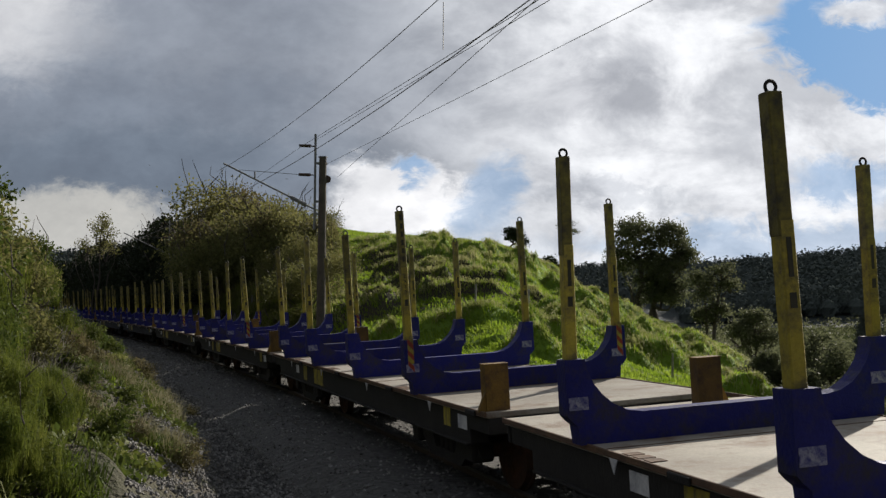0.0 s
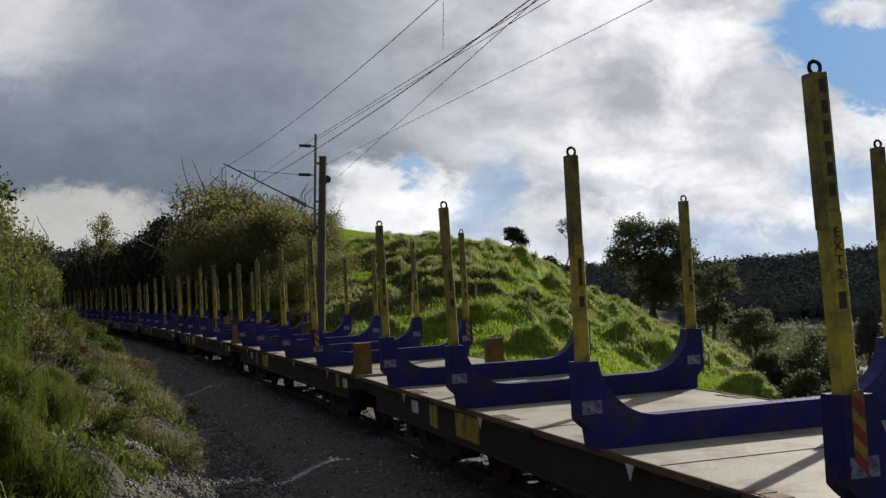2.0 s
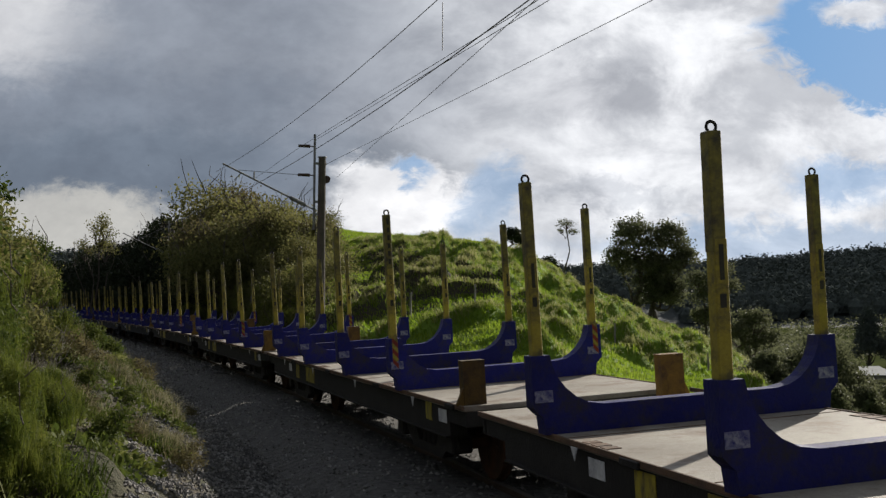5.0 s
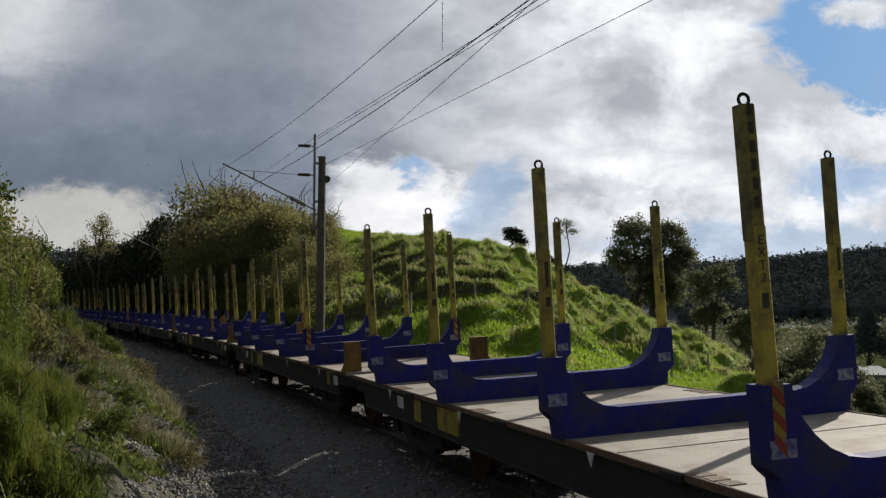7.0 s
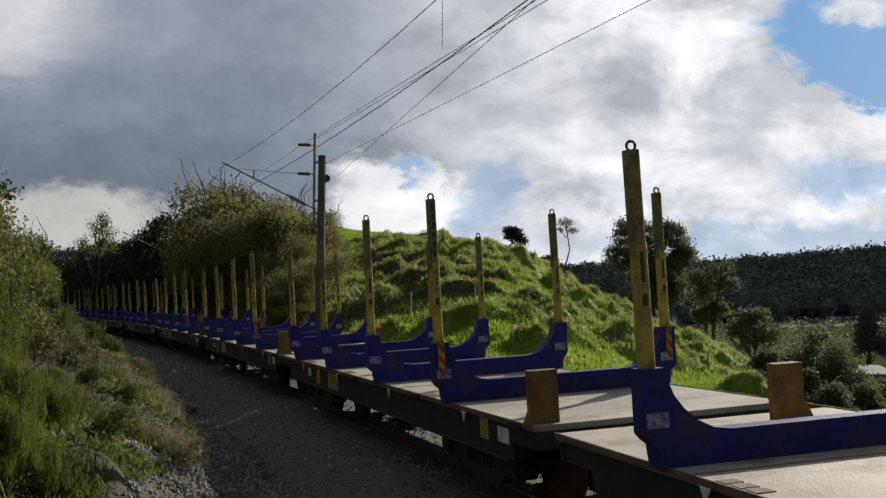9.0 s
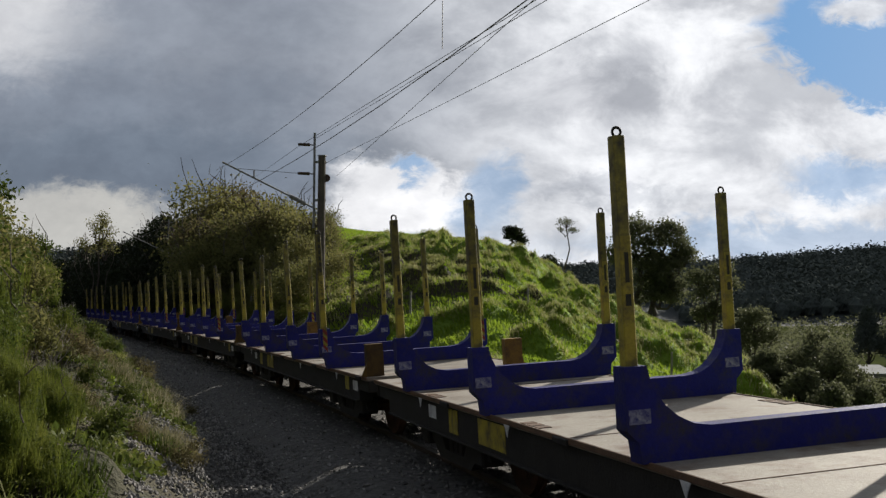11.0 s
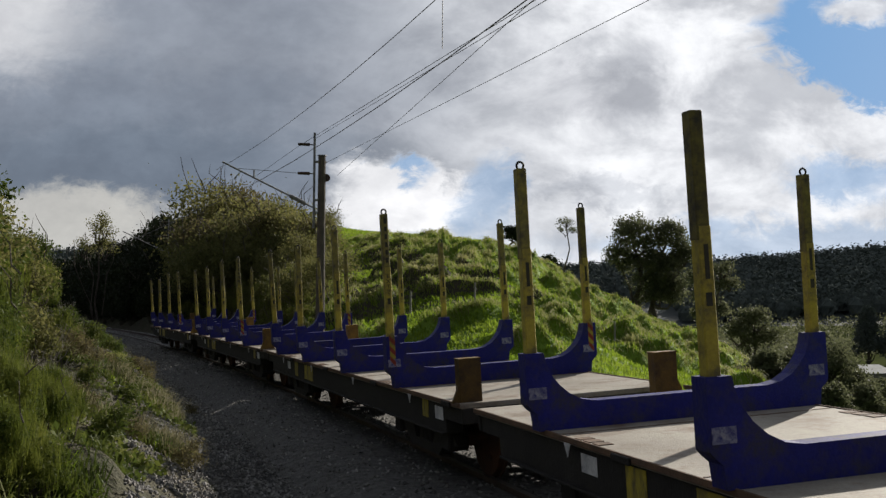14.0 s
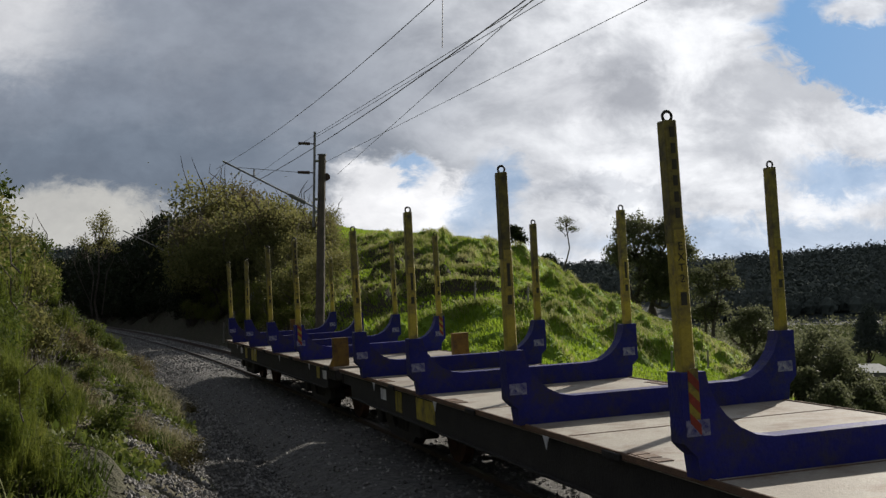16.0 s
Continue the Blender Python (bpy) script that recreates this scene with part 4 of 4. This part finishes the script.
def make_bolster(parent, y, first, marks, tall):
    """A U-shaped blue bolster across the deck with a yellow stanchion at each end."""
    o = 1.295
    half = [(o, .58), (o, .20), (o - .03, .165), (o - .07, .13), (o - .085, .0)]
    inner = [(o - .148, .58), (o - .165, .50), (o - .20, .415), (o - .26, .335), (o - .34, .265), (o - .44, .215), (o - .56, .195)]
    ring = half + [(-x, z) for x, z in reversed(half)] + [(-x, z) for x, z in inner] + [(x, z) for x, z in reversed(inner)]
    b = part("bolster", prism(bmesh.new(), ring, -.075, .075), M["blue"], parent, at=pose(0, y, DECK))
    if not make_bolster.kept:
        st = bmesh.new()
        prism(st, [(-.042, -.34), (.042, -.34), (.039, .78), (-.039, .78)], -.042, .042, .007)
        ext = prism(bmesh.new(), [(-.043, .70), (.034, .70), (.034, 1.374), (-.043, 1.374)], -.0415, .0435, .006)
        lug = bmesh.new()
        rings = []
        for k in range(13):
            a = math.pi * (-.28 + 1.56 * k / 12)
            c = Vector((.028 * math.cos(a), 0, .024 + .028 * math.sin(a)))
            o_ = Vector((math.cos(a), 0, math.sin(a)))
            rings.append([lug.verts.new(c + .009 * (o_ * math.cos(q) + Vector((0, 1, 0)) * math.sin(q))) for q in (0, 1.047, 2.094, 3.142, 4.189, 5.236)])
        for a, c in zip(rings, rings[1:]):
            for i in range(6):
                lug.faces.new((a[i], a[(i + 1) % 6], c[(i + 1) % 6], c[i]))
        make_bolster.kept = dict(
            stanchion=part("stanchion", st, M["yellow"], b, "tall yellow steel stanchion, paint worn"),
            extension=part("stanchion_extension", ext, M["dirty_yellow"], b, "weathered dark yellow stanchion extension"),
            letters=lettering("E\nX\nT\n2", .062, b),
            lug=part("lifting_eye", lug, M["grime"], b, "dark steel lifting eye"),
            stencil=part("stencil", boxes((-.014, .014, -.0445, -.0425, -.028, .028)), M["stencil"], b, "worn black stencilled mark"),
            short=part("stencil", boxes((-.013, .013, -.0445, -.0425, .50, .68)), M["stencil"], b, "worn black stencilled mark"),
            patch=part("stencil", boxes((-.018, .018, -.0445, -.0425, .36, .43)), M["stencil"], b, "black painted patch"),
            mark=part("stencil", boxes((-.082, .06, -.0785, -.0755, -.042, .045)), M["faded"], b, "faded white stencilled mark"),
        )
        q = bmesh.new()
        for k in range(3):
            z = .0 - .115 * k
            vs = [q.verts.new(c) for c in ((-.0315, -.0805, z - .02), (.0315, -.0805, z - .09), (.0315, -.0805, z - .03), (-.0315, -.0805, z + .035))]
            g = bmesh.ops.extrude_face_region(q, geom=[q.faces.new(vs)])
            bmesh.ops.translate(q, verts=[v for v in g["geom"] if isinstance(v, bmesh.types.BMVert)], vec=(0, .003, 0))
        make_bolster.kept["stripe"] = part("warning_stripes", q, M["red"], b, "red diagonal warning stripes on yellow")
        make_bolster.kept["plate"] = part("marker_plate", boxes((-.032, .032, -.0775, -.0735, -.32, .04)), M["yellow"], b, "yellow marker plate")
        for ob in make_bolster.kept.values():
            ob.parent = b
        fresh = True
    else:
        fresh = False
    K = make_bolster.kept

    def put(key, at):
        if fresh and key not in put.used:
            put.used.add(key)
            K[key].matrix_basis = at
        else:
            share(K[key], b, at)
    put.used = set()
    for side in (-1, 1):
        x = side * 1.225
        lean = marks[0 if side < 0 else 1]
        at = pose(x, 0, .58, 0, lean, 0)
        put("stanchion", at @ Matrix.Diagonal((1, 1, tall, 1)))
        put("extension", at @ Matrix.Diagonal((1, 1, tall, 1)))
        put("lug", at @ pose(0, 0, 1.374 * tall))
        put("mark", pose(side * 1.20, 0, .28))
        if not (first and side < 0):
            put("short", at)
        put("patch", at)
        if first and side < 0:
            for k in range(6):
                put("stencil", at @ pose(0, 0, 1.30 - .088 * k))
            put("letters", at @ pose(0, -.0445, .66, 90))
        if first:
            put("plate", pose(x, 0, .56))
            put("stripe", pose(x, 0, .56))
    return b


make_bolster.kept = None
LEANS, TALLS = ((0, 0), (.4, -.3), (1.1, .2), (-.3, .5)), (1.008, 1.008, .915, .935)
# wagon and bolster: height factor and lean of the trackside stanchion, bent and knocked in service
WORN = {(13, 2): (.976, -1.1), (13, 3): (1.014, 1.6), (12, 0): (1.0, -.9), (12, 1): (.935, -.6), (12, 2): (1.008, .6), (12, 3): (.991, -1.05), (11, 0): (.99, -1.8),
        (11, 1): (.995, .3), (11, 2): (.923, -.9), (10, 0): (1.008, -.7), (10, 1): (.985, -.4), (10, 3): (.92, .3), (8, 3): (.95, -.8), (7, 0): (.967, -1.3), (7, 1): (.985, .2), (7, 2): (.915, .1),
        (6, 1): (.99, -.2), (6, 3): (.93, -.6), (4, 2): (.92, .1), (3, 0): (1.012, -.8), (3, 1): (1.01, -.6), (3, 3): (.95, -1.2), (2, 0): (.932, -1.2), (2, 2): (1.0, -.3), (2, 3): (1.01, .2),
        (1, 3): (.954, -1.3), (0, 0): (.995, -.7), (0, 1): (1.015, .2), (0, 2): (.955, .6)}


def wear_stanchions(wagon, k):
    """Gives each trackside stanchion of a wagon its own height and lean."""
    frames = sorted([c for c in wagon.children if c.name.startswith("bolster")], key=lambda c: c.location.y)
    for j, b in enumerate(frames):
        if (k, j) not in WORN:
            continue
        tall, lean = WORN[k, j]
        was, now = pose(-1.225, 0, .58, 0, LEANS[j][0], 0), pose(-1.225, 0, .58, 0, lean, 0)
        for c in list(b.children):
            if (k, j) == (2, 2) and c.location.x < 0 and c.name.startswith("lifting_eye"):
                bpy.data.objects.remove(c)          # torn off
                continue
            if c.location.x > 0 or not c.name.startswith(("stanchion", "lifting_eye", "stencil", "lettering")) or c.data.materials[0] == M["faded"]:
                continue
            own = was.inverted() @ c.matrix_basis
            if c.name.startswith("stanchion"):
                own = Matrix.Diagonal((1, 1, tall, 1))
            elif c.name.startswith("lifting_eye"):
                own = pose(0, 0, 1.374 * tall)
            c.matrix_basis = now @ own


def make_wagon():
    root = tagged(new("log_wagon"), "empty flat log wagon, worn steel deck, blue bolsters, yellow stanchions", "rail wagon", group="wagons of the train")
    f, e = FRONT - MID, BACK - MID
    deck = part("deck", boxes((-HALF, HALF, f, e, DECK - .05, DECK), bevel=.006), M["deck"], root, "pale worn deck plating with rust stains")
    n = 6
    for k in range(1, n):
        y = f + (e - f) * k / n
        at = pose(0, y, DECK + .001)
        if k == 1:
            seam = part("deck_seam", boxes((-HALF + .02, HALF - .02, -.006, .006, -.004, .003)), M["rust_edge"], deck, at=at)
        else:
            share(seam, deck, at)
    lip = part("edge_angle", boxes((-.02, .0, f, e, -.035, .008), bevel=.004), M["rust_edge"], deck, "rust-streaked edge angle", at=pose(-HALF, 0, DECK))
    share(lip, deck, pose(HALF, 0, DECK, 0, 0, 180))
    for y in np.arange(f + .35, e - .2, 2.85):
        if y < f + .4:
            pocket = part("stake_pocket", boxes((-.02, 0, -.13, .13, -.05, .0), bevel=.006), M["grime"], deck, at=pose(-HALF - .02, y, DECK))
        else:
            share(pocket, deck, pose(-HALF - .02, y, DECK))
        share(pocket, deck, pose(HALF + .02, y, DECK, 0, 0, 180))
    sill = part("side_sill", boxes((-.09, .09, f + .55, e - .55, DECK - .34, DECK - .05), (-.12, .12, f + .6, e - .6, DECK - .36, DECK - .338), (-.09, .09, f + .08, f + .56, DECK - .20, DECK - .052), (-.09, .09, e - .56, e - .08, DECK - .20, DECK - .052), bevel=.004), M["grime"], root, "dark grimy side sill", at=pose(-HALF + .12, 0, 0))
    share(sill, root, pose(HALF - .12, 0, 0))
    centre = part("centre_sill", boxes((-.22, .22, f + .1, e - .1, DECK - .45, DECK - .06), *[(-HALF + .2, HALF - .2, y, y + .1, DECK - .28, DECK - .055) for y in np.arange(f + .6, e - .3, 1.1)]), M["grime"], root)
    head = part("headstock", boxes((-HALF + .02, HALF - .02, -.03, .03, DECK - .20, DECK - .052), bevel=.01), M["grime"], root, at=pose(0, f + .03, 0))
    share(head, root, pose(0, e - .03, 0, 0, 0, 180))
    coup = part("coupler", boxes((-.10, .10, -.30, .12, .50, .68), (-.16, .16, -.36, -.16, .46, .72), bevel=.02), M["rust"], root, at=pose(0, f, 0))
    share(coup, root, pose(0, e, 0, 0, 0, 180))
    # short yellow end posts, one at each end
    bm = bmesh.new()
    prism(bm, [(-.11, -.03), (.11, -.03), (.11, .10), (.09, .10), (.09, 0), (-.09, 0), (-.09, .10), (-.11, .10)], 0, .41)
    bmesh.ops.transform(bm, matrix=Matrix(((1, 0, 0, 0), (0, 0, 1, 0), (0, 1, 0, 0), (0, 0, 0, 1))), verts=bm.verts[:])
    bmesh.ops.recalc_face_normals(bm, faces=bm.faces[:])
    post = part("end_post", bm, M["ochre"], root, "short ochre-painted steel end post", at=pose(-HALF + .15, FRONT + .12 - MID, DECK))
    gus = part("gusset", prism(bmesh.new(), [(-.112, 0), (-.19, 0), (-.112, .17)], -.02, .02), M["ochre"], post)
    cap = part("cap", boxes((-.115, .115, -.035, .105, .411, .418)), M["ochre"], post)
    post2 = share(post, root, pose(.52, BACK - .45 - MID, DECK))
    share(cap, post2, pose(0, 0, 0))
    share(gus, post2, pose(0, 0, 0, 0, 0, 180))
    for k, y in enumerate(BOLSTERS):
        make_bolster(root, y - MID, k == 0, LEANS[k], TALLS[k])
    plate = bmesh.new()
    for k in (-1, 0, 1):
        box(plate, -.055, .055, k * .15 - .05, k * .15 + .05, 0, .006)
    box(plate, -.04, .04, -.19, .19, -.004, .003)
    lock = part("lock_plate", plate, M["rust_edge"], deck, "rusty container lock plate", at=pose(-HALF + .07, BOLSTERS[0] + .75 - MID, DECK))
    for sx, yy in ((1, BOLSTERS[0] + .75), (-1, BOLSTERS[3] - .75), (1, BOLSTERS[3] - .75), (-1, BOLSTERS[2] - .9), (1, BOLSTERS[2] - .9)):
        share(lock, deck, pose(sx * (HALF - .07), yy - MID, DECK))
    # marks on the side sill
    tri = bmesh.new()
    prism(tri, [(-.06, 0), (.06, 0), (0, -.10)], -.002, .002)
    t0 = None
    for y in BOLSTERS:
        for sd in (-1, 1):
            at = pose(sd * (HALF + .034), y - .52 - MID, DECK - .03, 0, 0, 90)
            if t0 is None:
                t0 = part("lashing_mark", tri, M["white"], root, "white painted triangle", at=at)
            else:
                share(t0, root, at)
    yb = part("painted_panel", boxes((-.004, .0, -.35, .35, -.30, -.07)), M["yellow"], root, "yellow painted panel on the sill", at=pose(-HALF + .028, BOLSTERS[2] + .05 - MID, DECK))
    share(yb, root, pose(-HALF + .028, BOLSTERS[2] + 1.15 - MID, DECK) @ Matrix.Diagonal((1, .4, 1, 1)))
    share(yb, root, pose(-HALF + .028, BOLSTERS[0] - .9 - MID, DECK) @ Matrix.Diagonal((1, .3, .8, 1)))
    wp = part("data_panel", boxes((-.004, .0, -.13, .13, -.22, -.09)), M["white"], root, "small white data panel", at=pose(-HALF + .027, FRONT + .75 - MID, DECK))
    share(wp, root, pose(-HALF + .027, BOLSTERS[3] - .75 - MID, DECK))
    # two bogies
    for k in (0, 1):
        yc = (AXLES[2 * k] + AXLES[2 * k + 1]) / 2
        if k == 0:
            fr = bmesh.new()
            for sx in (-.93, .93):
                prism_y = [(-1.15, .36), (-.95, .52), (-.45, .50), (-.30, .30), (.30, .30), (.45, .50), (.95, .52), (1.15, .36), (.75, .36), (.5, .20), (-.5, .20), (-.75, .36)]
                vs = [fr.verts.new((sx - .06, y, z)) for y, z in prism_y]
                g = bmesh.ops.extrude_face_region(fr, geom=[fr.faces.new(vs)])
                bmesh.ops.translate(fr, verts=[v for v in g["geom"] if isinstance(v, bmesh.types.BMVert)], vec=(.12, 0, 0))
                for sy in (-.16, 0, .16):
                    rod(fr, (sx, sy, .22), (sx, sy, .48), .06, seg=8)
                for sy in (-.9, .9):
                    box(fr, sx - .11, sx + .11, sy - .12, sy + .12, .30, .50, .02)
            box(fr, -.95, .95, -.16, .16, .36, .50)
            bmesh.ops.recalc_face_normals(fr, faces=fr.faces[:])
            bogie = part("bogie", fr, M["grime"], root, "grimy cast steel bogie", at=pose(0, yc, 0))
        else:
            share(bogie, root, pose(0, yc, 0))
    ws = bmesh.new()
    rod(ws, (-.95, 0, 0), (.95, 0, 0), .075, seg=10)
    for sx in (-1, 1):
        rod(ws, (sx * .60, 0, 0), (sx * .535, 0, 0), WHEEL, seg=28)
        rod(ws, (sx * .535, 0, 0), (sx * .51, 0, 0), WHEEL + .025, seg=28)
        for a in range(4):
            rod(ws, (sx * .61, .22 * math.cos(a * 1.571), .22 * math.sin(a * 1.571)), (sx * .60, .22 * math.cos(a * 1.571), .22 * math.sin(a * 1.571)), .05, seg=8)
    wset = part("wheelset", ws, M["rust"], root, at=pose(0, AXLES[0], WHEEL))
    for a in AXLES[1:]:
        share(wset, root, pose(0, a, WHEEL))
    for y in (-1.2, .4, 1.6):
        if y < -1:
            gear = part("brake_gear", boxes((-.5, -.1, -.25, .25, .42, .62), (-.9, -.5, -.03, .03, .45, .52), bevel=.03), M["grime"], root, at=pose(0, y, 0))
        else:
            share(gear, root, pose(0, y, 0, 0, 0, 180))
    return root


# seconds, and where the last wagon but one then has its first bolster, in metres along the track
PROGRESS = [(0, 161.57), (.5, 156.83), (1, 151.73), (1.5, 147.08), (2, 141.92), (2.5, 137.17), (3, 132.02), (3.5, 127.29), (4, 122.18), (4.2, 120.25),
            (5.2, 110.45), (6.3, 99.76), (6.5, 97.80), (7, 92.73), (7.5, 88.04), (8, 83.00), (8.5, 78.38), (9, 73.35), (9.2, 71.47),
            (10.2, 61.90), (11.3, 51.34), (11.5, 49.49), (12, 44.53), (12.5, 39.93), (13, 35.00), (13.5, 30.41), (14, 25.46), (14.5, 20.85), (15, 15.93), (15.5, 11.41), (16, 6.43)]


WAGONS = []
w0 = make_wagon()
WAGONS.append((w0, -1))
for k in range(0, 15):
    WAGONS.append((copy_thing(w0, Matrix()), k))
    wear_stanchions(WAGONS[-1][0], k)


def motions():
    steps = [(j / FPS, float(np.interp(j / FPS, [p[0] for p in PROGRESS], [p[1] for p in PROGRESS]))) for j in range(0, 16 * FPS + 1)]
    roll0 = steps[0][1]
    for w, k in WAGONS:
        walk(w, [(t, on_track(s - k * LENGTH + MID)) for t, s in PROGRESS])
        for wheel in [c for c in w.children if c.name.startswith("wheelset")]:
            y = wheel.location.y
            walk(wheel, [(t, pose(0, y, WHEEL, math.degrees((roll0 - s) / WHEEL) % 360)) for t, s in steps])


motions()
